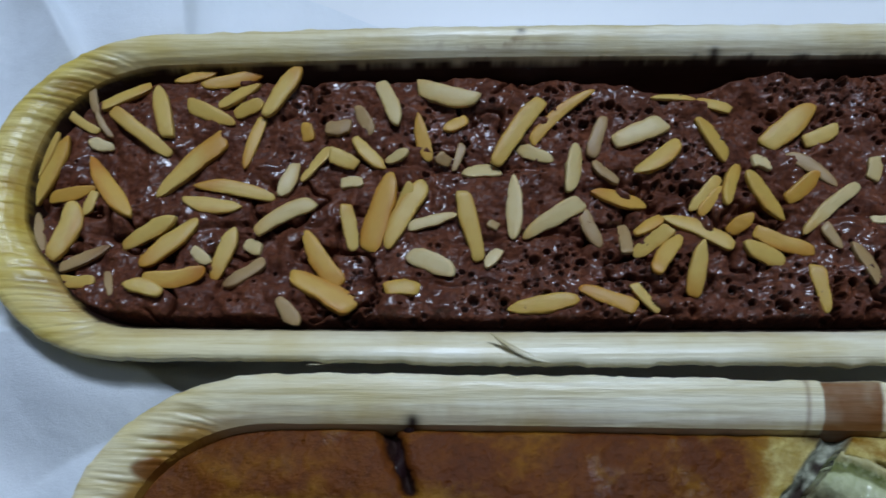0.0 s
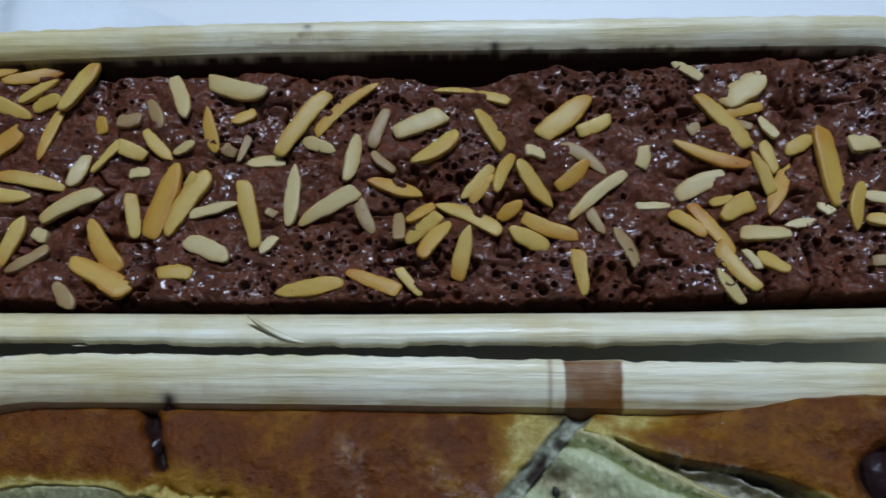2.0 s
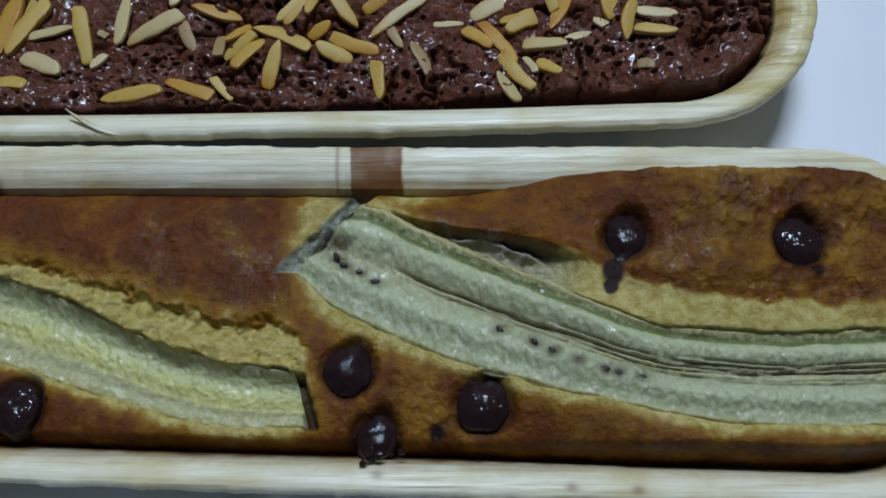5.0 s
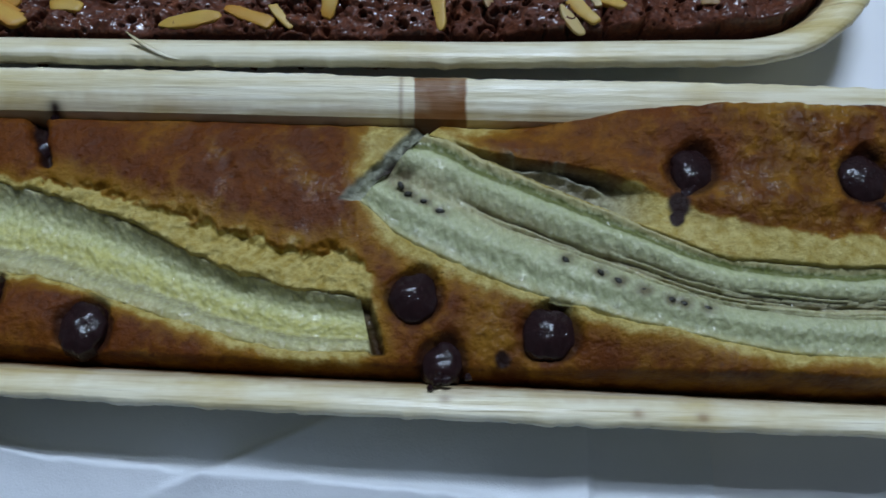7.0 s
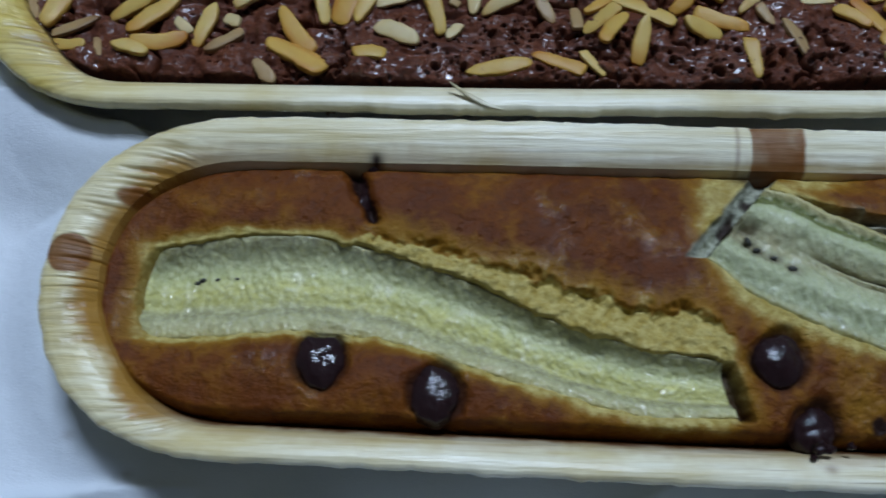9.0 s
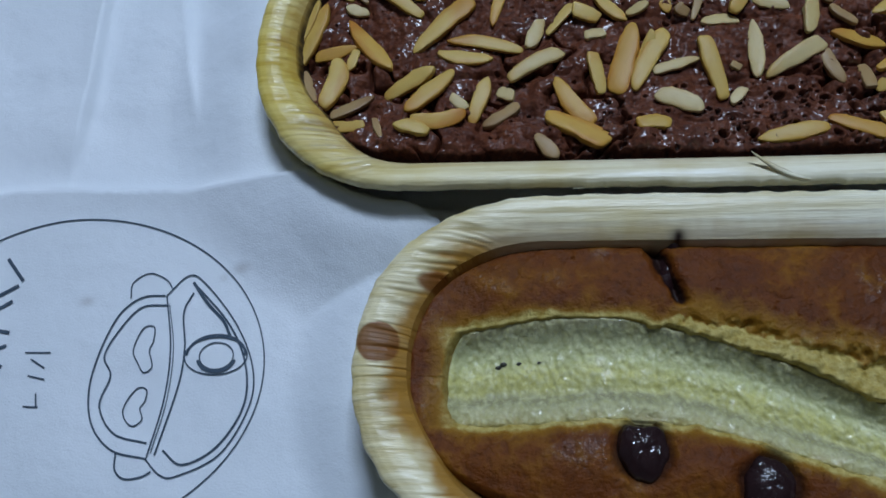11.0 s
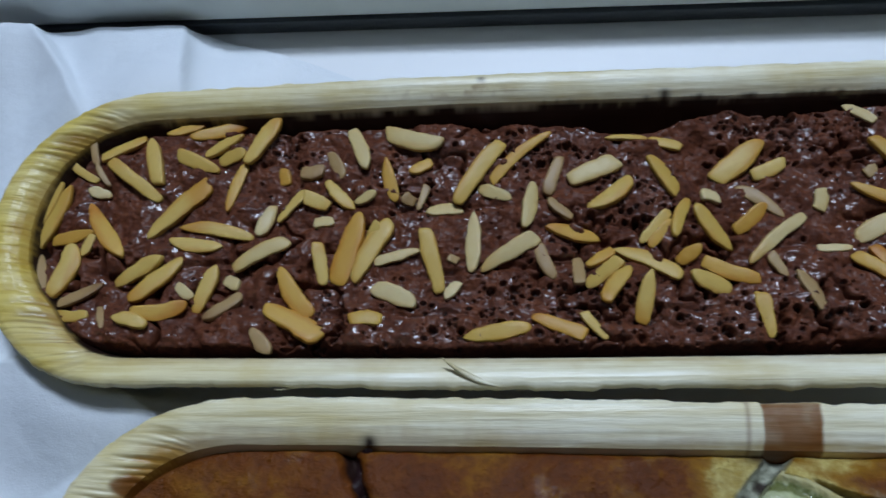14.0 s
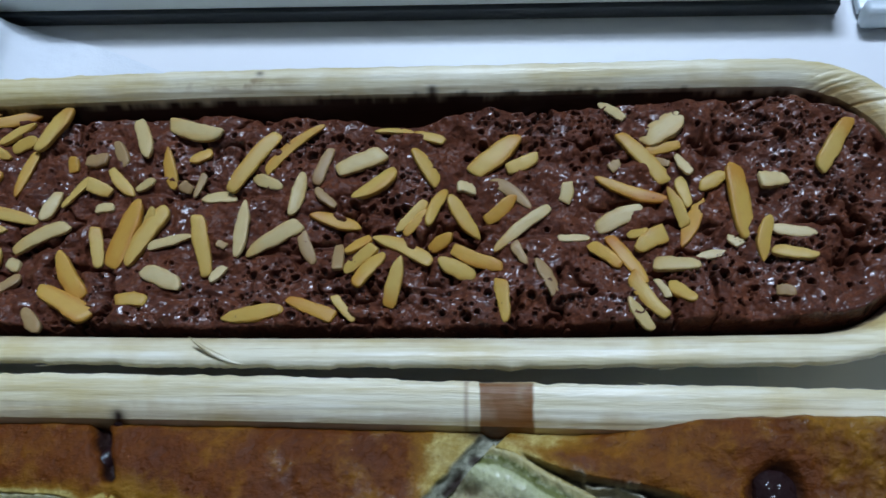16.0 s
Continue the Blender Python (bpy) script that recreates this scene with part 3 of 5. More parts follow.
# ---- trays ----
def tray_outline(tr, count):
    """Even steps round the rim: place, outward normal, distance run."""
    a = np.linspace(0, math.pi / 2, 900)
    ex = tr.half - tr.end + tr.end * np.cos(a) ** (2 / tr.power)
    ey = np.sin(a) ** (2 / tr.power)
    straight = np.linspace(1, -1, 700)[1:-1] * (tr.half - tr.end)
    u = np.concatenate([ex, straight, -ex[::-1], -ex[1:], -straight, ex[::-1][:-1]])
    q = np.concatenate([ey, np.ones(len(straight)), ey[::-1], -ey[1:], -np.ones(len(straight)), -ey[::-1][:-1]])
    v = q * tr.breadth(u)
    run = np.concatenate([[0], np.cumsum(np.hypot(np.diff(np.append(u, u[0])), np.diff(np.append(v, v[0]))))])
    want = np.linspace(0, run[-1], count, endpoint=False)
    u2, v2 = np.interp(want, run, np.append(u, u[0])), np.interp(want, run, np.append(v, v[0]))
    k = 6
    du, dv = np.roll(u2, -k) - np.roll(u2, k), np.roll(v2, -k) - np.roll(v2, k)
    size = np.hypot(du, dv)
    return u2, v2, dv / size, -du / size, want


def tray(tr, name, label, far, near, end, corner, stain, gold_left, gold_right, soaked, seed):
    """A pressed tray: rim rolled outwards, its ends gathered in creases that lean towards the straight sides."""
    count = 3800
    u, v, nu, nv, run = tray_outline(tr, count)
    wide = end * nu ** 2 + np.where(nv > 0, far, near) * nv ** 2
    wide = (wide * (1 + corner * np.exp(-((np.arctan2(nv, nu) + 2.35) / 0.42) ** 2)))[:, None]
    run = run[:, None]
    pleat = smooth(0.05, 0.50, np.abs(nu))[:, None]
    lean = (-1.7 * nv * np.abs(nv) * np.sign(nu))[:, None]
    rag = 0.00040 * fbm(run + seed, run * 0 + seed, 0.004, 4) + 0.0006 * fbm(run + seed, run * 0, 0.06, 2)
    rag = rag - 0.0003 * smooth(0.35, 0.8, fbm(run + 5 * seed, run * 0, 0.006, 3))
    wave = 0.0008 * fbm(run + 3 * seed, run * 0, 0.09, 2)
    patch = 0.25 + 1.2 * smooth(-0.25, 0.45, fbm(run + 7 * seed, run * 0, 0.014, 2))

    def rows(d, z, ruffle):
        """d, z: inset and height of each profile line; also how deep each point lies in a crease."""
        d, z = np.broadcast_to(d, (count, d.shape[-1])), np.broadcast_to(z, (count, z.shape[-1]))
        at = run + lean * d
        fold = np.abs(2 * vnoise(at / 0.0020 + seed, at * 0 + 0.5 + 22 * d) - 1)
        fine = np.abs(2 * vnoise(at / 0.0011 + 3 * seed, at * 0 + 0.2 + 30 * d) - 1)
        inward = 0.30 + 0.70 * smooth(0.15, 0.75, d / wide)
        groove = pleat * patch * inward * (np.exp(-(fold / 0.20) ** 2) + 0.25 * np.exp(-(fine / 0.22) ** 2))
        dd = d + rag * np.exp(-d / 0.0012)
        zz = z + wave * ruffle - 0.00042 * ruffle * groove + 0.00010 * pleat * fbm(at, d, 0.003, 2)
        U, V = u[:, None] - nu[:, None] * dd, v[:, None] - nv[:, None] * dd
        return (*tr.world(U, V), zz, d, groove)

    root = tagged(thing(name, tr.cx, tr.cy, 0.0), label, "tray")
    move = Vector((-tr.cx, -tr.cy, 0))

    def put(pname, d, z, ruffle):
        X, Y, Z, D, groove = rows(d, z, ruffle)
        inner = smooth(0.58, 1.02, D / wide + 0.22 * fbm(X, Y, 0.010, 3) + 0.10 * fbm(X, Y, 0.0025, 2) + 0.10 * groove)
        soak = np.clip(inner * soaked * (0.35 + 0.65 * pleat), 0, 1) * (0.0 if pname == "outer_wall" else 1.0)
        ends = np.maximum(pleat * np.where(nu[:, None] < 0, gold_left, gold_right), gold_left * 0.55 * smooth(-0.045, -0.125, u)[:, None]) + 0 * D
        # groove depth is passed on for the painted crease shade
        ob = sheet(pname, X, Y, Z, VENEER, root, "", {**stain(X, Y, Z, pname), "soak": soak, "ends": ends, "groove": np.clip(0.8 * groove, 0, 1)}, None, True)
        ob.location = move
        return ob

    put("outer_wall", np.array([0.0135, 0.0125, 0.0085, 0.0042, 0.0016, 0.0008]), np.array([0.0204, 0.0212, 0.0270, 0.0340, 0.0388, 0.0405]), 1.0)
    f = np.concatenate([[0.0, 0.0, 0.02], np.linspace(0.05, 1.0, 29)])
    z = np.concatenate([[0.0402, 0.0418, 0.0434], np.interp(np.linspace(0.05, 1.0, 29), [0.05, 0.15, 0.30, 0.45, 0.65, 0.84, 1.0], [0.0440, 0.0446, 0.0447, 0.0445, 0.0439, 0.0428, 0.0412])])
    d = f * wide
    d[:, 0] += 0.0006
    rim = put("rim", d, z, 1.0)
    k = np.array([0.0, 0.0006, 0.0013, 0.002, 0.003, 0.0042, 0.0058, 0.009])
    put("inner_wall", wide + k, np.array([0.0412, 0.0396, 0.0375, 0.035, 0.032, 0.029, 0.026, 0.0216]), 0.8)
    bm = bmesh.new()
    bu, bv = u[::38] - nu[::38] * 0.0135, v[::38] - nv[::38] * 0.0135
    X, Y = tr.world(bu, bv)
    face = bm.faces.new([bm.verts.new((x - tr.cx, y - tr.cy, 0.0203)) for x, y in zip(X, Y)])
    bmesh.ops.extrude_face_region(bm, geom=[face])
    for vert in list(bm.verts)[len(X):]:
        vert.co.z += 0.0012
    part("base", bm, VENEER, root, "", False)
    return rim


def fibre(parent, x, y, z, angle, length, wide, lift, bend, label=""):
    """A thin splinter of veneer, pointed at both ends."""
    n = 14
    bm = bmesh.new()
    rings = []
    c, s = math.cos(radians(angle)), math.sin(radians(angle))
    for i in range(n + 1):
        t = i / n
        w = wide * (0.12 + math.sin(math.pi * min(1, t * 1.05)) ** 0.6 * 0.5)
        a, b = t * length, bend * t * t
        cx, cy, cz = x + a * c - b * s, y + a * s + b * c, z + lift * t ** 1.5
        rings.append([bm.verts.new((cx - s * w * dx, cy + c * w * dx, cz + w * dz)) for dx, dz in ((-1, 0), (0, 0.45), (1, 0), (0, -0.45))])
    for r, q in zip(rings, rings[1:]):
        for i in range(4):
            bm.faces.new((r[i], r[(i + 1) % 4], q[(i + 1) % 4], q[i]))
    bm.faces.new(rings[0])
    bm.faces.new(rings[-1])
    return part("splinter", bm, VENEER, parent, label)


def stain_a(X, Y, Z, pname):
    if pname == "outer_wall":
        return {"stain": 0 * X, "cocoa": 0 * X}
    n = fbm(X, Y, 0.0035, 4)
    # inner wall blackened below the rim: chocolate remains with the gap's shade
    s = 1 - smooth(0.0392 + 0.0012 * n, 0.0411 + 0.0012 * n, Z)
    s = np.maximum(s, 0.7 * bump(X, 0.0205, 0.0012) * bump(Y, 0.1315, 0.0008))
    s = np.maximum(s, 0.9 * bump(X + 0.0004 * n, 0.071, 0.0014) * smooth(0.1285, 0.1270, Y) * (Y > 0.11))
    soft = 0.75 * bump(X, 0.012, 0.014) * bump(Y, 0.1285 + 0.0006 * n, 0.0016) * smooth(-0.3, 0.5, n)
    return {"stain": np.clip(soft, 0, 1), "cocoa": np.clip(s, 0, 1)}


def stain_b(X, Y, Z, pname):
    if pname == "outer_wall":
        return {"stain": 0 * X, "cocoa": 0 * X}
    n = fbm(X, Y, 0.004, 3)
    s = 0.95 * (1 - smooth(0.0350 + 0.002 * n, 0.0398 + 0.002 * n, Z))
    top = (Y > 0.02)
    s = np.maximum(s, top * 0.9 * smooth(0.0852, 0.0858, X + 0.0003 * n) * (1 - smooth(0.0984, 0.0996, X + 0.0006 * n)) * (0.92 + 0.15 * n) * smooth(0.0402, 0.0394, Y + 0.0002 * n))
    s = np.maximum(s, top * 0.45 * bump(X, 0.0822, 0.0006))
    r = np.hypot(X + 0.0768, (Y - 0.0050) * 1.05) + 0.0005 * n
    s = np.maximum(s, 0.97 * (1 - smooth(0.0047, 0.0055, r)))
    r = np.hypot((X + 0.0640) * 0.7, Y - 0.0203) + 0.0008 * n
    s = np.maximum(s, 0.85 * (1 - smooth(0.0020, 0.0032, r)))
    for px, py in ((0.1375, -0.0455), (0.152, -0.0462), (0.0945, -0.0425)):
        s = np.maximum(s, 0.5 * bump(np.hypot(X - px, (Y - py) * 1.4) + 0.0006 * n, 0, 0.0016))
    dark = top * bump(X + 0.0006 * n, -0.0064, 0.0020) * smooth(0.0335, 0.0310, Y)
    # lower inner wall darkened by height: shade of the gap, in the colour
    dark = np.maximum(dark, 0.5 * (1 - smooth(0.0345 + 0.002 * n, 0.0385 + 0.002 * n, Z)))
    return {"stain": np.clip(1.18 * s, 0, 1), "cocoa": np.clip(dark, 0, 1)}


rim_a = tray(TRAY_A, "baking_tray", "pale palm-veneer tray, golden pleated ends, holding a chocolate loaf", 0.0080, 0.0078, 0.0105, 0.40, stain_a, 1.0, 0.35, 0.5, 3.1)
rim_b = tray(TRAY_B, "baking_tray", "pale palm-veneer tray with batter stains, holding a banana loaf", 0.0110, 0.0072, 0.0125, 0.22, stain_b, 0.38, 0.30, 0.95, 8.7)
fibre(rim_a, 0.0250, 0.0440, 0.0442, 172, 0.0145, 0.0013, 0.0030, -0.0042, "lifted pale splinter")
rng = random.Random(5)
for i in range(10):
    fx = rng.uniform(-0.06, 0.17)
    fibre(rim_a, fx, 0.0440 + rng.uniform(-0.0002, 0.0005), 0.0425, rng.choice((-4, 3, 178, 184)), rng.uniform(0.004, 0.012), rng.uniform(0.00012, 0.0003), rng.uniform(-0.001, 0.0002), rng.uniform(-0.001, 0.001))
for i in range(6):
    fx = rng.uniform(-0.03, 0.19)
    fibre(rim_b, fx, 0.0400 - 0.0000 * i - (fx - 0.0) * 0.0105 * 1.0 + 0.0005, 0.0425, rng.choice((-4, 3, 177, 182)), rng.uniform(0.004, 0.010), rng.uniform(0.00012, 0.00025), rng.uniform(-0.001, 0.0002), rng.uniform(-0.001, 0.001))


# ---- the loaves ----
def loaf_grid(tr, inset, nu_, nv_):
    k = np.linspace(-1, 1, nu_)
    U = (np.sin(k * math.pi / 2) * 0.12 + k * 0.88)[:, None] * (tr.half - inset - 0.0002)
    q = np.clip((np.abs(U) - tr.half + tr.end) / (tr.end - inset), 0, 1)
    hv = (tr.breadth(U) - inset) * (1 - q ** tr.power) ** (1 / tr.power)
    V = np.linspace(-1, 1, nv_)[None, :] * hv
    X, Y = tr.world(U + 0 * V, V)
    return X, Y


def carve(X, Y, H, P, tr, holes):
    """Bubble holes: each a small round pit in the height field, deeper in the middle."""
    for hx, hy, r, deep in holes:
        u, v = tr.local(hx, hy)
        near = np.abs(X[:, X.shape[1] // 2] - hx) < r * 1.6
        i = np.nonzero(near)[0]
        if len(i) == 0:
            continue
        a, b = i[0], i[-1] + 1
        d = np.hypot(X[a:b] - hx, (Y[a:b] - hy) * 1.15) / r
        pit = 1 - smooth(0.45, 1.0, d)
        H[a:b] -= deep * pit
        H[a:b] += 0.18 * deep * np.exp(-((d - 1.1) / 0.22) ** 2)
        # marks the hole's inside for its painted shade
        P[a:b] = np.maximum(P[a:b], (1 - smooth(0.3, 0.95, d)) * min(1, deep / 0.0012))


def chocolate_loaf():
    X, Y = loaf_grid(TRAY_A, 0.0096, 1240, 290)
    H = choc_height(X, Y) + choc_lumps(X, Y) + 0.00013 * fbm(X, Y + 1, 0.0014, 2)
    for x0, x1, y0, slope, deep in ((0.005, 0.062, 0.0765, 0.06, 0.0016), (-0.03, 0.03, 0.0985, -0.05, 0.0012), (0.035, 0.085, 0.0905, 0.02, 0.0013), (0.07, 0.125, 0.0850, -0.08, 0.0010), (-0.085, -0.03, 0.0780, 0.05, 0.0011), (0.045, 0.10, 0.0655, 0.03, 0.0008), (-0.02, 0.02, 0.0660, -0.06, 0.0008)):
        line = y0 + slope * (X - x0) + 0.0016 * fbm(X, X * 0 + y0 * 90, 0.012, 3)
        on = smooth(x0 - 0.006, x0 + 0.004, X) * (1 - smooth(x1 - 0.004, x1 + 0.006, X))
        H -= deep * on * (bump(Y, line, 0.0009) - 0.35 * bump(Y, line - 0.0026, 0.002))
    edge = np.minimum(TRAY_A.depth(X, Y) - 0.0105, choc_far(X) + 0.0008 * fbm(X, Y, 0.006, 3) - Y)
    H -= 0.0125 * (1 - smooth(-0.002, 0.0022, edge)) ** 1.4
    P = np.zeros_like(X)
    r = random.Random(11)
    holes = []
    clusters = ((-0.036, 0.119), (0.0, 0.106), (0.03, 0.112), (0.05, 0.108), (0.028, 0.0675), (0.043, 0.0685), (0.012, 0.0645), (0.058, 0.066), (0.084, 0.066), (0.092, 0.118), (0.104, 0.116), (0.118, 0.116), (0.158, 0.116), (0.168, 0.112), (0.178, 0.106), (0.172, 0.098), (0.184, 0.092), (0.186, 0.082), (0.160, 0.072), (0.172, 0.075), (0.146, 0.069), (0.064, 0.097), (-0.02, 0.064), (0.125, 0.062), (0.105, 0.066))
    for i in range(1500):
        cx, cy = r.choice(clusters)
        hx, hy = r.gauss(cx, 0.008), r.gauss(cy, 0.0055)
        size = min(0.0016, 0.00036 + abs(r.gauss(0, 0.00046)))
        holes.append((hx, hy, size, size * r.uniform(1.2, 2.1)))
    for i in range(800):
        size = min(0.0012, 0.00034 + abs(r.gauss(0, 0.00028)))
        holes.append((r.uniform(-0.105, 0.2), r.uniform(0.054, 0.126), size, size * r.uniform(0.9, 1.6)))
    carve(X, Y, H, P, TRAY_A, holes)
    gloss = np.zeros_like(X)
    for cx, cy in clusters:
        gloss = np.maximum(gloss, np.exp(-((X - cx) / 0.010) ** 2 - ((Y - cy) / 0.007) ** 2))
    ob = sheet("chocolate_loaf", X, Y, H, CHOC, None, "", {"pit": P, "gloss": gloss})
    tagged(ob, "moist dark chocolate loaf cake full of bubble holes, in its tray", "cake")


chocolate_loaf()

# Upper and lower edges of the two banana halves and of the torn crust, along the loaf.
STEPS_A = np.array([-0.0610, -0.041, -0.021, -0.0008, 0.019, 0.0386, 0.0578, 0.0755])
UPPER_A = np.array([0.0095, 0.0124, 0.0122, 0.0074, -0.0002, -0.0099, -0.0156, -0.0180])
LOWER_A = np.array([-0.0133, -0.0135, -0.0122, -0.0146, -0.0211, -0.0273, -0.0319, -0.0315])
TORN_X = np.array([-0.012, 0.0059, 0.019, 0.032, 0.0484, 0.0634, 0.074, 0.0785])
TORN_Y = np.array([0.0122, 0.0086, 0.0045, 0.0014, -0.0042, -0.0078, -0.0065, -0.0160])
STEPS_B = np.array([0.0735, 0.0905, 0.0992, 0.1144, 0.1341, 0.1466, 0.1587, 0.1832, 0.2045, 0.226])
UPPER_B = np.array([0.0252, 0.0248, 0.0198, 0.0115, 0.0020, -0.0040, -0.0090, -0.0112, -0.0106, -0.0090])
LOWER_X = np.array([0.0727, 0.0806, 0.0942, 0.1073, 0.1203, 0.1329, 0.1512, 0.1691, 0.1890, 0.226])
LOWER_B = np.array([0.0070, -0.0022, -0.0091, -0.0153, -0.0198, -0.0238, -0.0283, -0.0319, -0.0335, -0.0330])


def curve(x, xs, ys):
    """Soft line through a few places."""
    w = 0.004
    return sum(np.interp(x + k * w, xs, ys) for k in (-1, -0.5, 0, 0.5, 1)) / 5


def end_b(y):
    """Where the second half begins: its slanted cut end."""
    return 0.0735 + (y - 0.0070) * (0.0905 - 0.0735) / (0.0266 - 0.0070)


def soft_profile(v, at, heights):
    return sum(np.interp(v + k, at, heights) for k in (-0.09, -0.045, 0.0, 0.045, 0.09)) / 5


def banana_top_a(x, v):
    """Height of the first half across its width, v from -1 to 1."""
    v = v + 0.07 * fbm(x, v * 0.01, 0.014, 3)
    prof = soft_profile(v, [-1, -0.8, -0.62, -0.5, -0.38, 0.0, 0.4, 0.62, 0.8, 0.93, 1], [0.0385, 0.0388, 0.0382, 0.0372, 0.0352, 0.0360, 0.0354, 0.0364, 0.0384, 0.0402, 0.0402])
    return prof + 0.0012 * smooth(0.02, 0.07, x) - 0.003 * (1 - smooth(-0.06, -0.02, x)) + 0.0025 * (1 - smooth(-0.0615, -0.0570, x))


def banana_top_b(x, v):
    v = v + 0.06 * fbm(x + 2, v * 0.01, 0.016, 3)
    prof = soft_profile(v, [-1, -0.88, -0.76, -0.45, -0.18, -0.05, 0.12, 0.2, 0.45, 0.64, 0.76, 0.84, 0.94, 1], [0.0002, 0.0008, -0.0004, 0.0017, 0.0002, -0.0012, -0.0015, -0.0003, 0.0019, 0.0014, -0.0004, -0.0006, 0.0017, 0.0014])
    return prof + 0.0415 + 0.0052 * smooth(0.085, 0.15, x)


def banana_loaf():
    X, Y = loaf_grid(TRAY_B, 0.0060, 1000, 260)
    base = crust_height(X, Y)
    H = base + 0.0009 * fbm(X, Y, 0.022, 3) + 0.00022 * fbm(X, Y, 0.003, 3) + 0.00008 * fbm(X, Y, 0.0009, 2)
    rag = 0.0009 * fbm(X, Y, 0.0045, 4)
    crumb, grey, burn_shade = np.zeros_like(X), np.zeros_like(X), np.zeros_like(X)
    up, low = curve(X, STEPS_A, UPPER_A), curve(X, STEPS_A, LOWER_A)
    in_a = smooth(-0.0625, -0.0600, X - 0.0035 * np.minimum(1, np.abs((Y + 0.002) / 0.0115)) ** 3) * (1 - smooth(0.0740, 0.0756, X + 0.35 * (Y + 0.0245)))
    # torn band of open crumb beyond the first half
    torn = curve(X, TORN_X, TORN_Y) + 1.8 * rag + 0.0012 * fbm(X, Y, 0.0016, 2)
    band = smooth(-0.014, -0.006, X) * (1 - smooth(0.074, 0.080, X)) * (Y > up - 0.001) * smooth(0.0012, -0.0010, Y - torn)
    H -= band * (0.0020 * smooth(0, 0.008, Y - up) + 0.0004 + 0.0017 * fbm(X, Y, 0.0030, 4))
    crumb = np.maximum(crumb, band)
    lip = smooth(-0.014, -0.004, X) * (1 - smooth(0.070, 0.078, X)) * bump(Y, torn + 0.0006, 0.0012)
    H -= 0.0022 * lip * smooth(0.0, 0.6, fbm(X, Y, 0.006, 3))
    crumb = np.maximum(crumb, 0.4 * smooth(-0.014, 0.0, X) * (1 - smooth(0.07, 0.085, X)) * bump(Y, torn, 0.006))
    # pale crumb round the halves
    da = np.maximum(Y - up, low - Y)
    near_a = smooth(-0.07, -0.055, X) * (1 - smooth(0.070, 0.086, X))
    crumb = np.maximum(crumb, 0.88 * near_a * np.exp(-np.clip(da + 1.2 * rag, 0, None) / (0.0016 + 0.002 * smooth(0.02, 0.07, X))))
    upb, lowb = curve(X, STEPS_B, UPPER_B), curve(X, LOWER_X, LOWER_B)
    db = np.maximum(Y - upb, lowb - Y)
    near_b = smooth(0.066, 0.078, X)
    crumb = np.maximum(crumb, 0.95 * near_b * np.exp(-np.clip(db + 1.4 * rag, 0, None) / (0.0030 + 0.0034 * bump(X, 0.082, 0.014))))
    crumb = np.maximum(crumb, 1.0 * smooth(0.124, 0.136, X) * (1 - 0.6 * smooth(0.19, 0.215, X)) * smooth(0.0, 0.001, Y - upb) * smooth(0.0030, -0.0010, Y - upb - 0.0085 + 0.0035 * smooth(0.15, 0.185, X) + 2 * rag))
    crumb = np.maximum(crumb, 0.65 * bump(X, 0.099, 0.012) * smooth(0.0205, 0.026, Y))
    # trenches in which the halves lie
    va = np.clip((2 * Y - up - low) / (up - low), -1, 1)
    trench = in_a * smooth(-0.0002, -0.0013, da + 0.9 * rag)
    H = H * (1 - trench) + (banana_top_a(X, va) - 0.004) * trench
    rise = near_a * np.exp(-np.clip(da, 0, None) / 0.004) * (1 - band)
    H = H * (1 - 0.75 * rise * (1 - trench)) + (np.where(Y > (up + low) / 2, 0.0404, 0.0390) - 0.003 * (1 - smooth(-0.06, -0.02, X)) + 0.0012 * smooth(0.02, 0.07, X)) * 0.75 * rise * (1 - trench)
    vb = np.clip((2 * Y - upb - lowb) / (upb - lowb), -1, 1)
    in_b = smooth(-0.0003, 0.0006, X - end_b(Y))
    tb = in_b * smooth(-0.0002, -0.0013, db + 0.9 * rag)
    rise = near_b * in_b * np.exp(-np.clip(db, 0, None) / 0.005)
    H = H * (1 - 0.7 * rise) + (banana_top_b(X, vb) + 0.0004) * 0.7 * rise
    H = H * (1 - tb) + (banana_top_b(X, vb) - 0.004) * tb
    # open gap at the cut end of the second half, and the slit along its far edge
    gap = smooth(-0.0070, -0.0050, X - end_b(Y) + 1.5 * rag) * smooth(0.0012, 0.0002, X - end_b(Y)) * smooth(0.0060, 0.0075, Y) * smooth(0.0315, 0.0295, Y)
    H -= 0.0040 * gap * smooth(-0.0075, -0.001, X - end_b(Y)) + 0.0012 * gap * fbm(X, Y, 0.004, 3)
    burn_shade = np.maximum(burn_shade, 0.95 * gap * smooth(0.15, 0.45, fbm(X, Y + 3, 0.006, 3)) * smooth(-0.005, -0.002, X - end_b(Y)))
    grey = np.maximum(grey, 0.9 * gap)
    burn_shade = np.maximum(burn_shade, bump(X + rag, 0.0845, 0.0035) * bump(Y, 0.0285, 0.0022))
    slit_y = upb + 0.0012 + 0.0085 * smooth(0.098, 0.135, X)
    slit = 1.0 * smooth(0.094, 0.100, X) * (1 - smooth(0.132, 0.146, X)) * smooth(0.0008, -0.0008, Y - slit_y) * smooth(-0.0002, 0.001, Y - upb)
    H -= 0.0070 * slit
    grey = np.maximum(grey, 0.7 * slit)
    # the slit's shade is painted in, darkest along its far side
    burn_shade = np.maximum(burn_shade, 0.75 * slit * smooth(-0.0035, -0.0005, Y - slit_y))
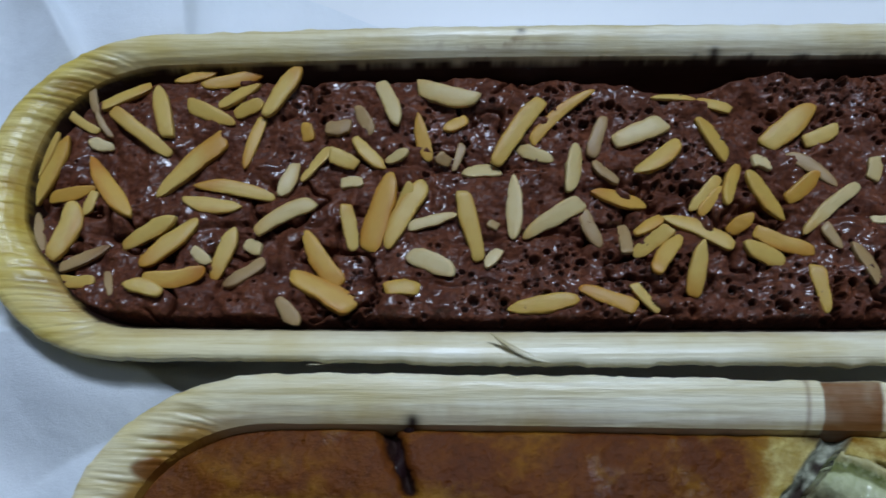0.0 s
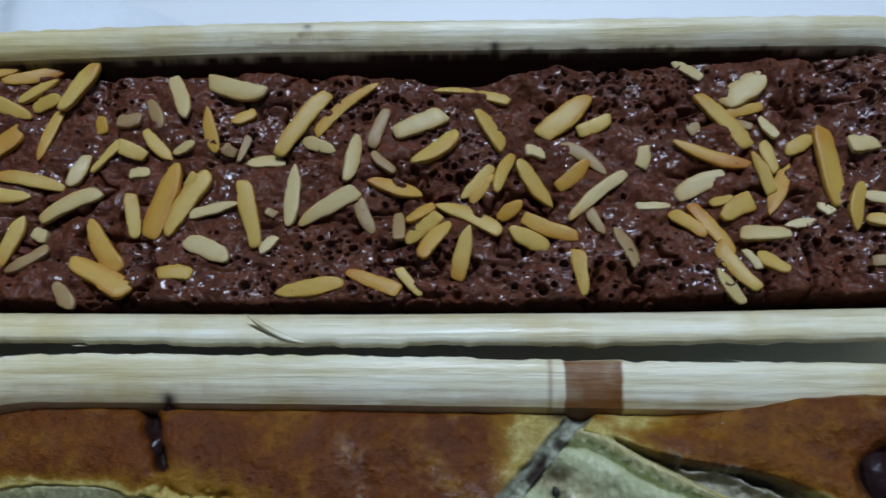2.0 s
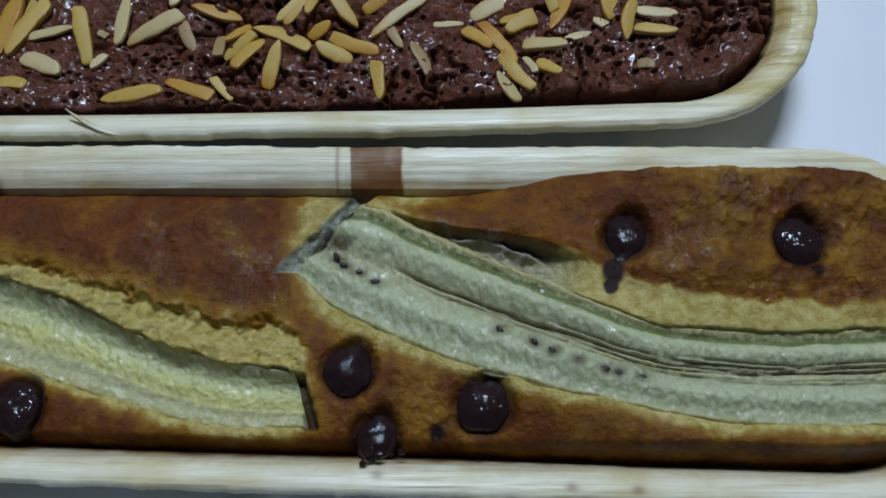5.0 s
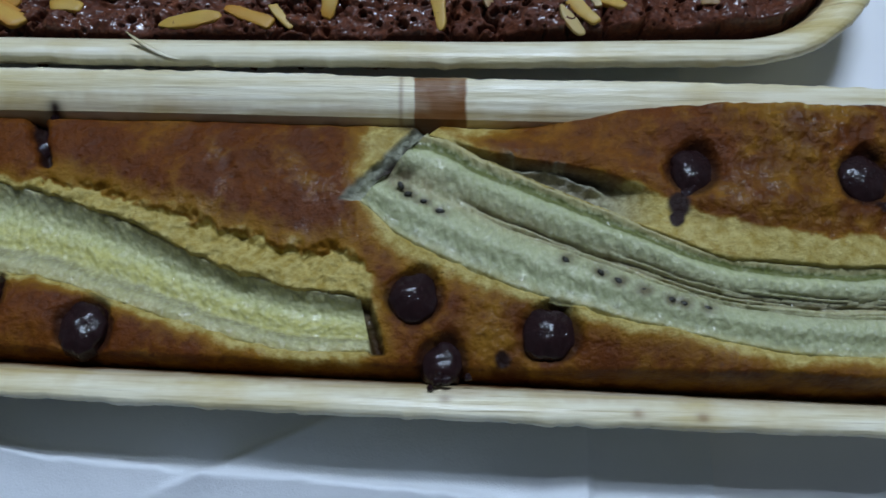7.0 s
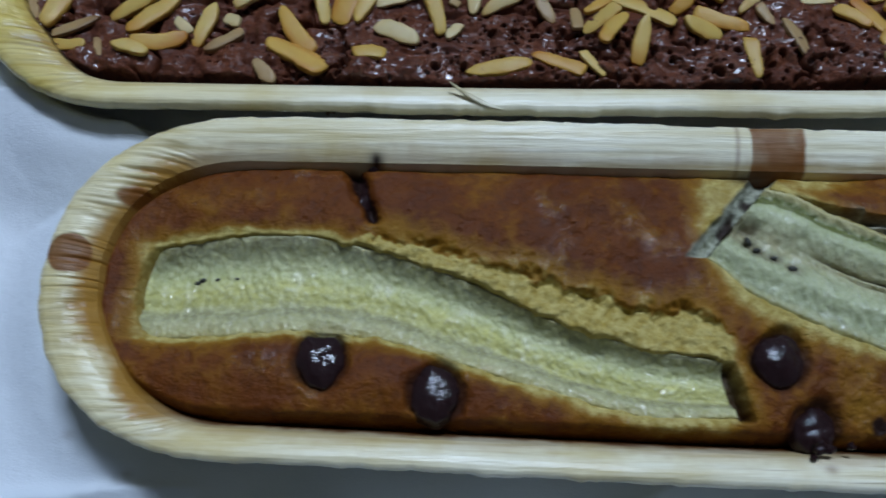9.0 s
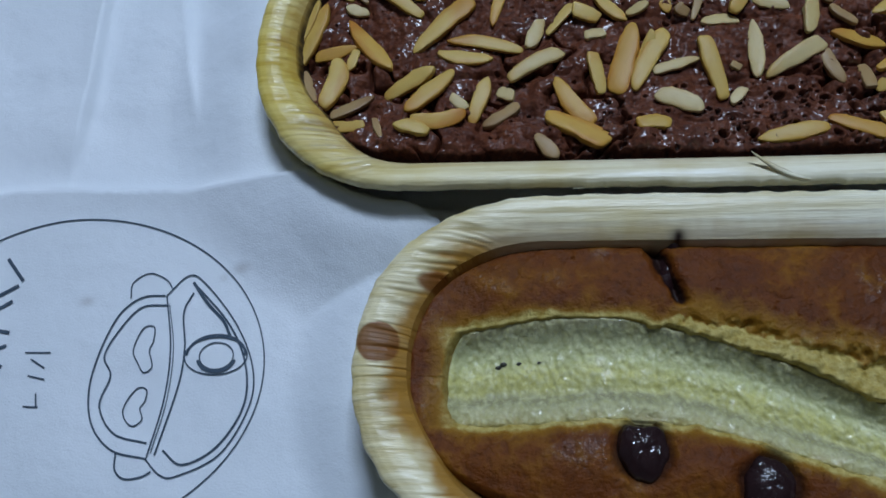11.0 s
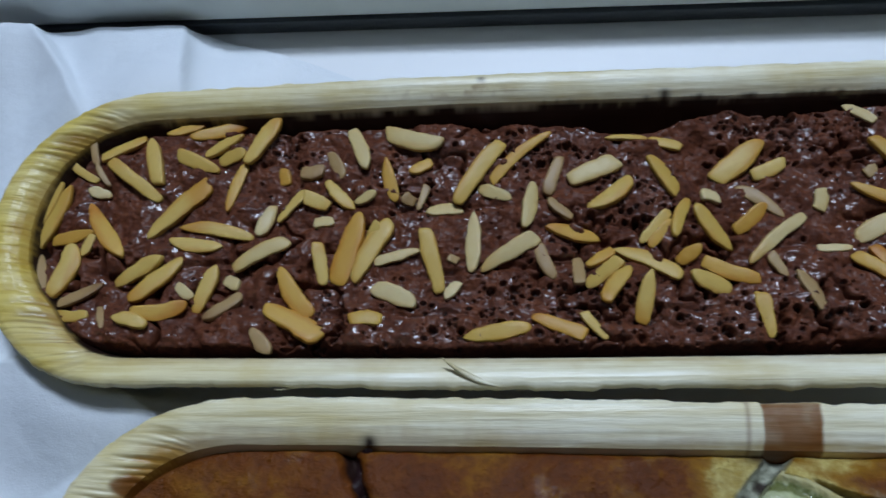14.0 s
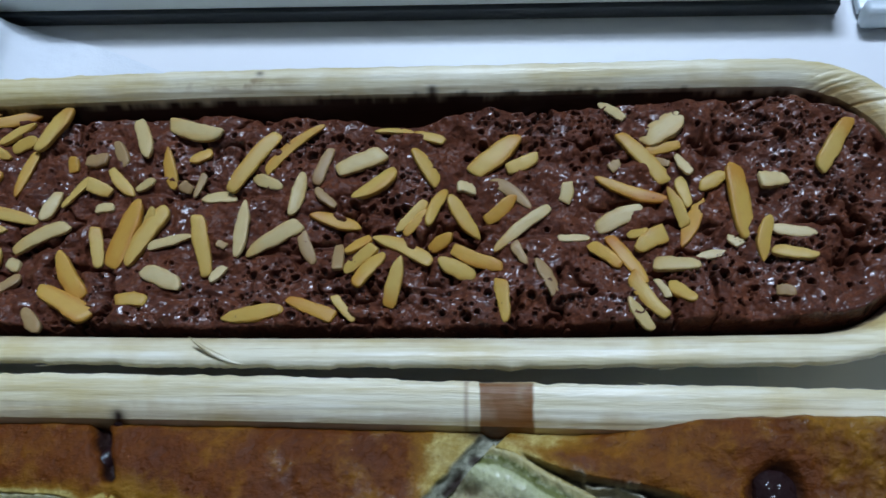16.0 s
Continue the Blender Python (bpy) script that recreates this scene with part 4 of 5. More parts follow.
    flap = smooth(0.106, 0.113, X) * (1 - smooth(0.129, 0.136, X)) * bump(Y, upb + 0.0026 + 0.0035 * smooth(0.108, 0.130, X) + 2.2 * rag, 0.0011)
    H += 0.0036 * flap
    grey, burn_shade = np.maximum(grey, 0.8 * flap), burn_shade * (1 - 0.9 * flap)
    over = smooth(0.098, 0.106, X) * (1 - smooth(0.19, 0.21, X)) * bump(Y, slit_y + 0.004, 0.004)
    H += 0.0016 * over + 0.0030 * smooth(0.11, 0.15, X) * smooth(0.012, 0.028, Y)
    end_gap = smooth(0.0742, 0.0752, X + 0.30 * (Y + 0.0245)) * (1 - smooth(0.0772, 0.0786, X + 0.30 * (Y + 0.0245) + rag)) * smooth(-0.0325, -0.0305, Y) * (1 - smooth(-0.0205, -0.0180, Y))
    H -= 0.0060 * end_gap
    # dark cavity behind the first half, its shade put into the colour
    burn_shade = np.maximum(burn_shade, 0.9 * end_gap)
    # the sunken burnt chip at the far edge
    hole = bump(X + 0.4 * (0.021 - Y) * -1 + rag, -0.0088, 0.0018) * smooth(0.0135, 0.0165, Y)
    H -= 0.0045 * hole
    burn_shade = np.maximum(burn_shade, smooth(0.25, 0.6, hole))
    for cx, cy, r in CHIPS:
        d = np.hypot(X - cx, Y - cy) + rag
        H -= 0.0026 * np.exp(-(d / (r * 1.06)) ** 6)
        burn_shade = np.maximum(burn_shade, 0.75 * (1 - smooth(r * 0.92, r * 1.25, d)))
        # shadow crescent beyond each chip: hollowed out and painted dark
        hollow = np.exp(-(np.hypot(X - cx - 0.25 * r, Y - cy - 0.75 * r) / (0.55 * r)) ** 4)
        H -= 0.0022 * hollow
        burn_shade = np.maximum(burn_shade, 0.9 * hollow)
    for cx, cy, r in ((0.1077, -0.0328, 0.0022), (0.1495, 0.0040, 0.0030), (0.1488, 0.0005, 0.0016), (0.1965, 0.0030, 0.0018)):
        burn_shade = np.maximum(burn_shade, 1.0 * (1 - smooth(r * 0.6, r * 1.1, np.hypot(X - cx, (Y - cy) * 0.8) + rag)))
    edge = TRAY_B.depth(X, Y) - 0.0116 - np.where(Y > 0.0, -0.0004 - 0.0038 * smooth(0.105, 0.15, X), -0.0004) + 0.4 * rag
    crumb = np.maximum(crumb, 0.15 * np.exp(-np.clip(edge, 0, None) / 0.0015))
    H -= 0.0125 * (1 - smooth(-0.0028, 0.0018, edge)) ** 1.5
    r = random.Random(4)
    P = np.zeros_like(X)
    holes = [(r.uniform(-0.06, 0.22), r.uniform(-0.036, 0.032), r.uniform(0.0003, 0.0006), r.uniform(0.0002, 0.0005)) for i in range(500)]
    carve(X, Y, H, P, TRAY_B, holes)
    bake = smooth(0.128, 0.175, X + 3 * rag) * np.maximum(smooth(0.000, 0.006, Y - upb - 0.004 + 2 * rag), smooth(0.0, 0.004, lowb - Y - 0.002 + rag))
    bake = np.maximum(bake, bump(X, 0.108, 0.022) * smooth(-0.014, -0.022, Y) * smooth(0.0, 0.004, lowb - Y))
    bake = np.maximum(bake, 0.5 * bump(X, 0.055, 0.03) * bump(Y, 0.018, 0.010))
    H = H + bake * (1 - tb) * 0.0006 * fbm(X, Y, 0.0022, 4)
    crumb = np.maximum(crumb, bake * (0.16 + 0.30 * fbm(X, Y + 4, 0.012, 4)))
    ob = sheet("banana_loaf", X, Y, H, CRUST, None, "", {"bake": np.clip(bake, 0, 1), "crumb": np.clip(crumb, 0, 1), "grey": np.clip(grey, 0, 1), "burn_shade": np.clip(burn_shade, 0, 1)})
    tagged(ob, "golden-brown banana loaf cake with cracked crust, in its tray", "cake")


CHIPS = [(-0.0175, -0.0190, 0.0064), (0.0089, -0.0263, 0.0064), (0.0870, -0.0185, 0.0064), (0.0935, -0.0335, 0.0054), (0.1186, -0.0270, 0.0064), (0.1533, 0.0124, 0.0062), (0.1940, 0.0104, 0.0066)]
banana_loaf()


def banana_half(name, label, xs, up, low, top, material, start=None):
    root = tagged(thing(name, float(xs[0]), float((up[0] + low[0]) / 2), 0.03), label, "banana")
    X = xs[:, None] + np.zeros(90)
    v = np.concatenate([[-1.0, -1.0], np.linspace(-1, 1, 86), [1.0, 1.0]])[None, :] + 0 * X
    mid, half = (up + low)[:, None] / 2, (up - low)[:, None] / 2
    Y = mid + half * v * (1 + 0.030 * fbm(X, v * 0.004, 0.008, 3))
    if start is not None:
        X = start(X, Y)
    Z = top(X, v) + 0.00032 * fbm(X, Y, 0.0040, 3) + 0.00030 * fbm(X * 1.5, Y, 0.0016, 2) - 0.0011 * smooth(0.92, 1.0, np.abs(v))
    return root, X, Y, Z, v, material


def finish_half(root, X, Y, Z, v, material, fibre_attr):
    Z = Z.copy()
    for col in (0, -1):
        Z[:, col] -= 0.008
    X = np.concatenate([X[:1], X, X[-1:]])
    Y = np.concatenate([Y[:1], Y, Y[-1:]])
    Z = np.concatenate([Z[:1] - 0.007, Z, Z[-1:] - 0.007])
    v = np.concatenate([v[:1], v, v[-1:]])
    fa = np.concatenate([fibre_attr[:1], fibre_attr, fibre_attr[-1:]])
    ob = sheet("flesh", X, Y, Z, material, root, "", {"fibre": fa}, (X, (v + 1) / 2))
    ob.location = -root.location


def seed(root, x, y, z, r, turn):
    bm = bmesh.new()
    bmesh.ops.create_uvsphere(bm, u_segments=10, v_segments=7, radius=1.0, matrix=pose(x, y, z, 0, 0, turn) @ Matrix.Diagonal((r * 1.35, r * 0.85, r * 0.7, 1)))
    for vert in bm.verts:
        vert.co += Vector((0.12 * r * math.sin(vert.co.y * 9000), 0, 0))
    ob = part("seed", bm, SEED, root)
    ob.location = -root.location


xs = np.linspace(-0.0612, 0.0752, 420)
root, X, Y, Z, v, m = banana_half("banana_half", "split yellow banana half with grey edges, baked into the loaf", xs, curve(xs, STEPS_A, UPPER_A), curve(xs, STEPS_A, LOWER_A), banana_top_a, FLESH, lambda X, Y: X - 0.22 * smooth(0.06, 0.075, X) * (Y + 0.0245) + (1 - smooth(-0.0612, -0.050, X)) * (0.10 * (Y + 0.002) + 0.0035 * np.minimum(1, np.abs((Y + 0.002) / 0.0115)) ** 3))
finish_half(root, X, Y, Z, v, m, 0.0 * X)
for sx, sy, r in ((-0.0493, 0.0014, 0.0006), (-0.0481, 0.0021, 0.0007), (-0.0444, 0.0022, 0.0005), (-0.0396, 0.0023, 0.0004)):
    seed(root, sx, sy, float(banana_top_a(np.array(sx), np.array(0.2))) + 0.0001, r, 10)

xs = np.linspace(0.0730, 0.2250, 460)
root, X, Y, Z, v, m = banana_half("banana_half", "split greenish banana half with dark seeds, baked into the loaf", xs, curve(xs, STEPS_B, UPPER_B), curve(xs, LOWER_X, LOWER_B), banana_top_b, GREYFLESH, lambda X, Y: np.maximum(X, end_b(Y)))
lines = np.zeros_like(X)
for at, wide, x0, x1, k in ((0.14, 0.026, 0.094, 0.24, 1.0), (0.06, 0.018, 0.100, 0.19, 0.8), (0.02, 0.012, 0.110, 0.160, 0.6), (0.19, 0.014, 0.150, 0.22, 0.7), (0.22, 0.012, 0.130, 0.215, 0.6), (-0.03, 0.012, 0.120, 0.22, 0.5), (-0.10, 0.020, 0.150, 0.225, 0.6), (0.30, 0.012, 0.160, 0.225, 0.4)):
    g = bump(v + 0.05 * fbm(X, X * 0 + at * 50, 0.012, 3), at, wide) * smooth(x0, x0 + 0.01, X) * (1 - smooth(x1 - 0.01, x1, X))
    lines = np.maximum(lines, k * g * (0.7 + 0.5 * fbm(X, v, 0.006, 2)))
    Z = Z - 0.0015 * g
SEEDS_B = [(0.0828, 0.0105), (0.0846, 0.0083), (0.0885, 0.0064), (0.0926, 0.0037), (0.1225, -0.0096), (0.1305, -0.0128), (0.1345, -0.0150), (0.1400, -0.0173), (0.1461, -0.0196), (0.1492, -0.0204), (0.1546, -0.0215)]
for sx, sy in SEEDS_B + [(0.0795, 0.0142), (0.0812, 0.0160), (0.0838, 0.0138)]:
    near = bump(np.hypot((X - sx) * 0.75, Y - sy) + 0.0007 * fbm(X, Y, 0.002, 3), 0, 0.0017)
    lines = np.maximum(lines, 0.85 * near)
    Z = Z - 0.0007 * near
finish_half(root, X, Y, Z, v, m, np.clip(lines, 0, 1))
for sx, sy in ((0.0828, 0.0105), (0.0846, 0.0083), (0.0885, 0.0064), (0.0926, 0.0037), (0.1225, -0.0096), (0.1305, -0.0128), (0.1345, -0.0150), (0.1400, -0.0173), (0.1461, -0.0196), (0.1492, -0.0204), (0.1546, -0.0215)):
    seed(root, sx, sy, float(banana_top_b(np.array(sx), np.array(-0.1))) + 0.0004, rng.uniform(0.0006, 0.0010), rng.uniform(-60, 20))


# ---- chocolate chips ----
def chip(x, y, r, seed_, high, label):
    """A drop that melted flat in the oven: smooth low dome with a dent, its skirt sunk in the crust."""
    z = float(crust_height(np.array(x), np.array(y)))
    root = tagged(thing("chocolate_chip", x, y, z), label, "chocolate", "chips on the banana loaf")
    a = np.linspace(0, 2 * math.pi, 56, endpoint=False)[:, None]
    t = np.linspace(0, 1, 22)[None, :]
    ro = r * (1 + 0.20 * fbm(np.cos(a) * 0.01 + seed_, np.sin(a) * 0.01, 0.008, 3))
    X, Y = ro * t * np.cos(a) * 0.95, ro * t * np.sin(a) * 1.08
    dome = high * (1 - t ** 2.2)
    Z = dome + 0.0010 * fbm(X + seed_, Y, 0.0075, 3) * (1 - 0.7 * t) - 0.0024 * smooth(0.86, 1.0, t) - 0.0017
    sheet("body", X, Y, Z, MELT, root, "", None, None, True)
    return root


CHIP_LABELS = ["dark melted chocolate chip half sunk in the golden crust"] * 7
CHIP_LABELS[3] = "dark melted chocolate chip crumbling onto the tray rim"
CHIP_LABELS[5] = "dark melted chocolate chip with a smeared drip"
for i, (cx, cy, r) in enumerate(CHIPS):
    chip(cx, cy, r, i * 0.37 + 0.2, 0.0024, CHIP_LABELS[i])


def crumb_bit(parent, x, y, z, r, s):
    bm = bmesh.new()
    bmesh.ops.create_icosphere(bm, subdivisions=2, radius=r)
    for vert in bm.verts:
        vert.co *= 1 + 0.45 * noise.noise(vert.co * (1.6 / r) + Vector((s, 0, 0)))
    ob = part("crumb", bm, MELT, parent)
    ob.location = Vector((x, y, z)) - parent.location
    return ob


def smear(parent, spine, seed_):
    """A run of melted chocolate: places (x, y, z) with half widths, domed across, ragged at the sides."""
    sp = np.array(spine)
    t = np.linspace(0, len(sp) - 1, 46)
    x, y, z, w = (np.interp(t, np.arange(len(sp)), sp[:, i]) for i in range(4))
    x, y = x + 0.0004 * fbm(y + seed_, y * 0, 0.004, 3), y + 0.0003 * fbm(x + seed_, x * 0, 0.004, 3)
    dx, dy = np.gradient(x), np.gradient(y)
    size = np.hypot(dx, dy)
    k = np.linspace(-1, 1, 19)[None, :]
    taper = np.sqrt(np.clip(1 - np.linspace(-1, 1, 46) ** 8, 0.02, 1))
    ww = (w * taper)[:, None] * (1 + 0.20 * fbm(t[:, None] * 0.004 + seed_, k * 0.003, 0.006, 3))
    X, Y = x[:, None] - (dy / size)[:, None] * ww * k, y[:, None] + (dx / size)[:, None] * ww * k
    Z = z[:, None] + 0.55 * ww * (1 - k ** 2) - 0.0008 + 0.0005 * fbm(X, Y, 0.0022, 3)
    ob = sheet("body", X, Y, Z, MELT, parent)
    ob.location = -parent.location
    return ob


burnt = tagged(thing("chocolate_chip", -0.0095, 0.0205, 0.038), "burnt shiny chocolate chip running up to the tray rim", "chocolate", "chips on the banana loaf")
smear(burnt, [(-0.0130, 0.0150, 0.0388, 0.0016), (-0.0122, 0.0170, 0.0392, 0.0034), (-0.0100, 0.0200, 0.0388, 0.0026), (-0.0088, 0.0235, 0.0380, 0.0015), (-0.0080, 0.0265, 0.0375, 0.0017), (-0.0066, 0.0305, 0.0405, 0.0020)], 1.3)
spill = tagged(thing("chocolate_crumbs", 0.0935, -0.0375, 0.043), "crumbs of chocolate spilt onto the tray rim", "crumbs")
for i in range(12):
    crumb_bit(spill, 0.0935 + rng.gauss(0, 0.0024), -0.0372 + rng.gauss(0, 0.0011), 0.0428 + rng.uniform(0, 0.0006), rng.uniform(0.0005, 0.0012), i * 1.7)
drip = tagged(thing("chocolate_smear", 0.1505, 0.0035, 0.046), "dark smear of melted chocolate on the loaf", "chocolate")
smear(drip, [(bx, by, float(crust_height(np.array(bx), np.array(by))) - 0.0004, w) for bx, by, w in ((0.1545, 0.0090, 0.0020), (0.1515, 0.0060, 0.0026), (0.1502, 0.0030, 0.0018), (0.1498, 0.0005, 0.0008), (0.1494, -0.0025, 0.0007))], 4.1)


# ---- almond slivers ----
ALMOND_WORDS = {PALE.name: "pale cream almond sliver lying on the chocolate loaf", GOLD.name: "golden roasted almond sliver lying on the chocolate loaf", TOASTED.name: "toasted orange-brown almond sliver lying on the chocolate loaf", DULL.name: "batter-smeared almond sliver half sunk in the chocolate loaf"}
nuts = random.Random(21)


def almond(x, y, angle, length, wide, material):
    """One sliver: millimetres, degrees. Chopped from a nut: flat faces, one side straighter than the other, each end cut, round or pointed."""
    L, W = length / 1000, min(wide, length * 0.85) / 1000
    stub = length / wide < 2.0
    ends = [nuts.choice((0.10, 0.16, 0.24)) if stub else nuts.choice((0.14, 0.22, 0.34, 0.50, 0.75)) for k in range(2)]
    bow = nuts.choice((0.0, 0.0, 0.12, 0.25)) * nuts.choice((-1, 1))
    bend = 0.0 if stub else nuts.uniform(-0.06, 0.06) * L
    thick = max(0.0012, min(0.0025, W * nuts.uniform(0.40, 0.60)))
    skew, slant = nuts.uniform(-0.25, 0.25), (nuts.uniform(-0.5, 0.5), nuts.uniform(-0.5, 0.5))
    n, sides = 15, 16
    bm = bmesh.new()
    rings = []
    for i in range(n + 1):
        t = math.sin(math.pi / 2 * (-1 + 2 * i / n) * 0.985)
        full = max(0.004, 1 - abs(t) ** 2.5)
        body = full ** ends[t > 0] * (1 + skew * t)
        h = thick / 2 * full ** 0.16
        row = []
        for j in range(sides):
            a = 2 * math.pi * j / sides
            cy, cz = math.cos(a), math.sin(a)
            cy, cz = math.copysign(abs(cy) ** 0.42, cy), math.copysign(abs(cz) ** 0.32, cz)
            side = 1 - bow * (1 if cy > 0 else -1) * (1 - abs(t))
            wob = 1 + 0.16 * noise.noise(Vector((t * 2.6 + x, cy * 1.3, y))) + 0.10 * noise.noise(Vector((t * 6 + x, cy * 3, cz * 2 + y)))
            py = W / 2 * cy * body * side * wob
            row.append(bm.verts.new((t * L / 2 + slant[t > 0] * py * abs(t) ** 3, bend * (1 - t * t) + py, cz * h * wob)))
        rings.append(row)
    for r, q in zip(rings, rings[1:]):
        for j in range(sides):
            bm.faces.new((r[j], r[(j + 1) % sides], q[(j + 1) % sides], q[j]))
    bm.faces.new(rings[0])
    bm.faces.new(rings[-1])
    c, s = math.cos(radians(angle)), math.sin(radians(angle))
    mx, my = x / 1000, y / 1000

    def h(k):
        px, py = np.array(mx + k * L * 0.4 * c), np.array(my + k * L * 0.4 * s)
        return float(choc_height(px, py) + 0.8 * choc_lumps(px, py))

    pitch = math.degrees(math.atan2(h(1) - h(-1), L * 0.8)) + nuts.uniform(-4, 4)
    pitch = max(-22.0, min(22.0, pitch))
    sunk = nuts.uniform(-0.0004, 0.0003) if material is DULL else nuts.uniform(-0.0005, 0.0004)
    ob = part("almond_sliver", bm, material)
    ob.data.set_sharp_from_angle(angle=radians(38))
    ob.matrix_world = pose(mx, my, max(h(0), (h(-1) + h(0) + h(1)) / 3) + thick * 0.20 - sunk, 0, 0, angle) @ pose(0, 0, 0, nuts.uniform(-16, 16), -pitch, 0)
    return tagged(ob, ALMOND_WORDS[material.name], "almond", "almond slivers on the chocolate loaf")


almond(-102.2, 97.1, 69, 18.0, 2.9, GOLD)
almond(-100.4, 94.4, 70, 22.0, 4.1, GOLD)
almond(-100.2, 76.7, -76, 14.4, 3.1, DULL)
almond(-93.1, 88.9, 14, 12.5, 3.4, TOASTED)
almond(-88.4, 85.8, 74, 6.9, 2.8, GOLD)
almond(-93.9, 78.2, 77, 16.1, 5.9, GOLD)
almond(-87.8, 71.6, 29, 13.2, 3.3, DULL)
almond(-88.6, 65.4, -2, 9.4, 3.0, GOLD)
almond(-80.7, 64.4, -72, 7.3, 1.9, DULL)
almond(-94.4, 109.8, -36, 13.0, 2.4, GOLD)
almond(-90.5, 114.6, -77, 8.9, 2.1, DULL)
almond(-87.5, 107.5, -56, 8.4, 1.8, DULL)
almond(-88.3, 102.5, -10, 6.9, 3.2, PALE)
almond(-82.7, 116.0, 32, 13.8, 3.2, GOLD)
almond(-72.2, 110.8, -75, 15.5, 4.4, GOLD)
almond(-77.5, 105.2, -37, 19.9, 3.8, GOLD)
almond(-83.9, 90.3, -53, 22.1, 4.9, TOASTED)
almond(-63.9, 96.1, 46, 23.3, 5.2, GOLD)
almond(-65.2, 121.7, 17, 11.2, 2.7, TOASTED)
almond(-55.1, 121.1, 22, 16.9, 3.8, TOASTED)
almond(-53.2, 116.0, 27, 12.8, 3.5, GOLD)
almond(-50.6, 112.8, 23, 8.3, 3.8, GOLD)
almond(-59.9, 110.7, -23, 13.9, 4.1, GOLD)
almond(-48.6, 103.2, 75, 15.5, 3.2, TOASTED)
almond(-52.6, 89.0, -8, 20.7, 3.7, GOLD)
almond(-57.8, 85.9, -6, 15.1, 4.2, GOLD)
almond(-41.6, 117.4, 60, 17.3, 4.7, GOLD)
almond(-72.6, 78.2, 26, 15.8, 4.5, GOLD)
almond(-67.1, 75.1, 45, 18.2, 4.7, GOLD)
almond(-64.6, 66.3, 11, 14.9, 4.4, TOASTED)
almond(-71.4, 62.2, -11, 9.6, 3.8, GOLD)
almond(-59.5, 72.0, -40, 5.8, 3.0, PALE)
almond(-54.1, 73.1, 73, 14.7, 4.2, GOLD)
almond(-48.3, 67.4, 37, 12.0, 3.6, DULL)
almond(-47.0, 74.9, -30, 5.2, 3.6, PALE)
almond(-39.1, 82.0, 31, 16.6, 4.2, PALE)
almond(-39.3, 92.7, 69, 10.0, 4.0, PALE)
almond(-36.6, 57.4, -50, 8.9, 3.8, DULL)
almond(-35.1, 106.6, -78, 5.2, 3.2, TOASTED)
almond(-26.7, 106.5, 3, 6.7, 4.1, DULL)
almond(-20.1, 108.9, -63, 9.3, 3.5, DULL)
almond(-13.7, 113.3, -69, 14.0, 4.4, PALE)
almond(1.5, 116.3, -14, 16.5, 5.3, PALE)
almond(-4.8, 104.4, -76, 13.7, 3.5, TOASTED)
almond(3.4, 108.2, 29, 7.2, 3.2, TOASTED)
almond(-32.1, 97.0, 52, 11.9, 2.6, GOLD)
almond(-25.3, 98.0, -22, 7.9, 4.1, GOLD)
almond(-18.6, 99.8, -47, 12.2, 3.5, GOLD)
almond(-11.6, 99.0, 28, 6.5, 2.9, PALE)
almond(-22.9, 92.0, -0, 5.8, 3.4, PALE)
almond(0.4, 98.5, -28, 4.1, 3.2, DULL)
almond(4.1, 99.0, 72, 7.9, 2.0, DULL)
almond(10.1, 94.9, 5, 10.2, 4.0, PALE)
almond(-15.4, 84.1, 74, 21.6, 6.2, TOASTED)
almond(-9.7, 87.2, 66, 10.1, 3.4, GOLD)
almond(-9.0, 83.0, 61, 20.1, 5.1, GOLD)
almond(-2.2, 81.6, 16, 12.9, 2.8, PALE)
almond(-23.0, 79.7, -79, 12.2, 3.7, GOLD)
almond(-29.5, 71.5, -57, 17.2, 5.0, TOASTED)
almond(-29.0, 62.3, -28, 17.9, 6.0, TOASTED)
almond(-9.5, 62.7, 0, 8.6, 4.1, GOLD)
almond(-2.4, 70.1, -22, 12.5, 5.0, PALE)
almond(7.1, 80.2, -76, 18.5, 4.5, GOLD)
almond(18.0, 85.2, -92, 18.0, 4.0, PALE)
almond(27.6, 81.6, 32, 17.7, 4.5, PALE)
almond(12.7, 80.3, -20, 3.0, 2.2, DULL)
almond(12.7, 71.5, 52, 6.1, 3.0, PALE)
almond(24.3, 59.4, 8, 17.5, 4.3, GOLD)
almond(19.8, 105.8, 56, 22.4, 4.7, GOLD)
almond(31.3, 110.6, 40, 21.9, 3.2, TOASTED)
almond(23.9, 100.1, -22, 10.0, 3.8, PALE)
almond(32.9, 95.7, 80, 14.2, 4.0, PALE)
almond(40.1, 104.6, 71, 12.3, 3.5, DULL)
almond(50.7, 105.7, 22, 14.7, 5.5, PALE)
almond(41.4, 94.5, -43, 8.6, 2.9, DULL)
almond(55.0, 98.7, 36, 15.2, 4.6, GOLD)
almond(60.2, 115.1, -3, 11.8, 1.8, GOLD)
almond(70.4, 113.1, -16, 9.3, 2.9, GOLD)
almond(69.3, 104.2, -56, 13.2, 4.1, GOLD)
almond(89.7, 107.7, 40, 17.8, 6.1, GOLD)
almond(97.0, 104.6, 22, 9.7, 4.0, GOLD)
almond(81.2, 97.0, -13, 5.5, 3.7, PALE)
almond(93.7, 95.3, -40, 15.0, 3.7, DULL)
almond(90.7, 90.9, 41, 11.3, 4.0, TOASTED)
almond(44.4, 87.2, -12, 15.1, 4.0, TOASTED)
almond(37.3, 79.4, -65, 10.4, 3.6, DULL)
almond(45.6, 77.3, -87, 9.1, 3.3, DULL)
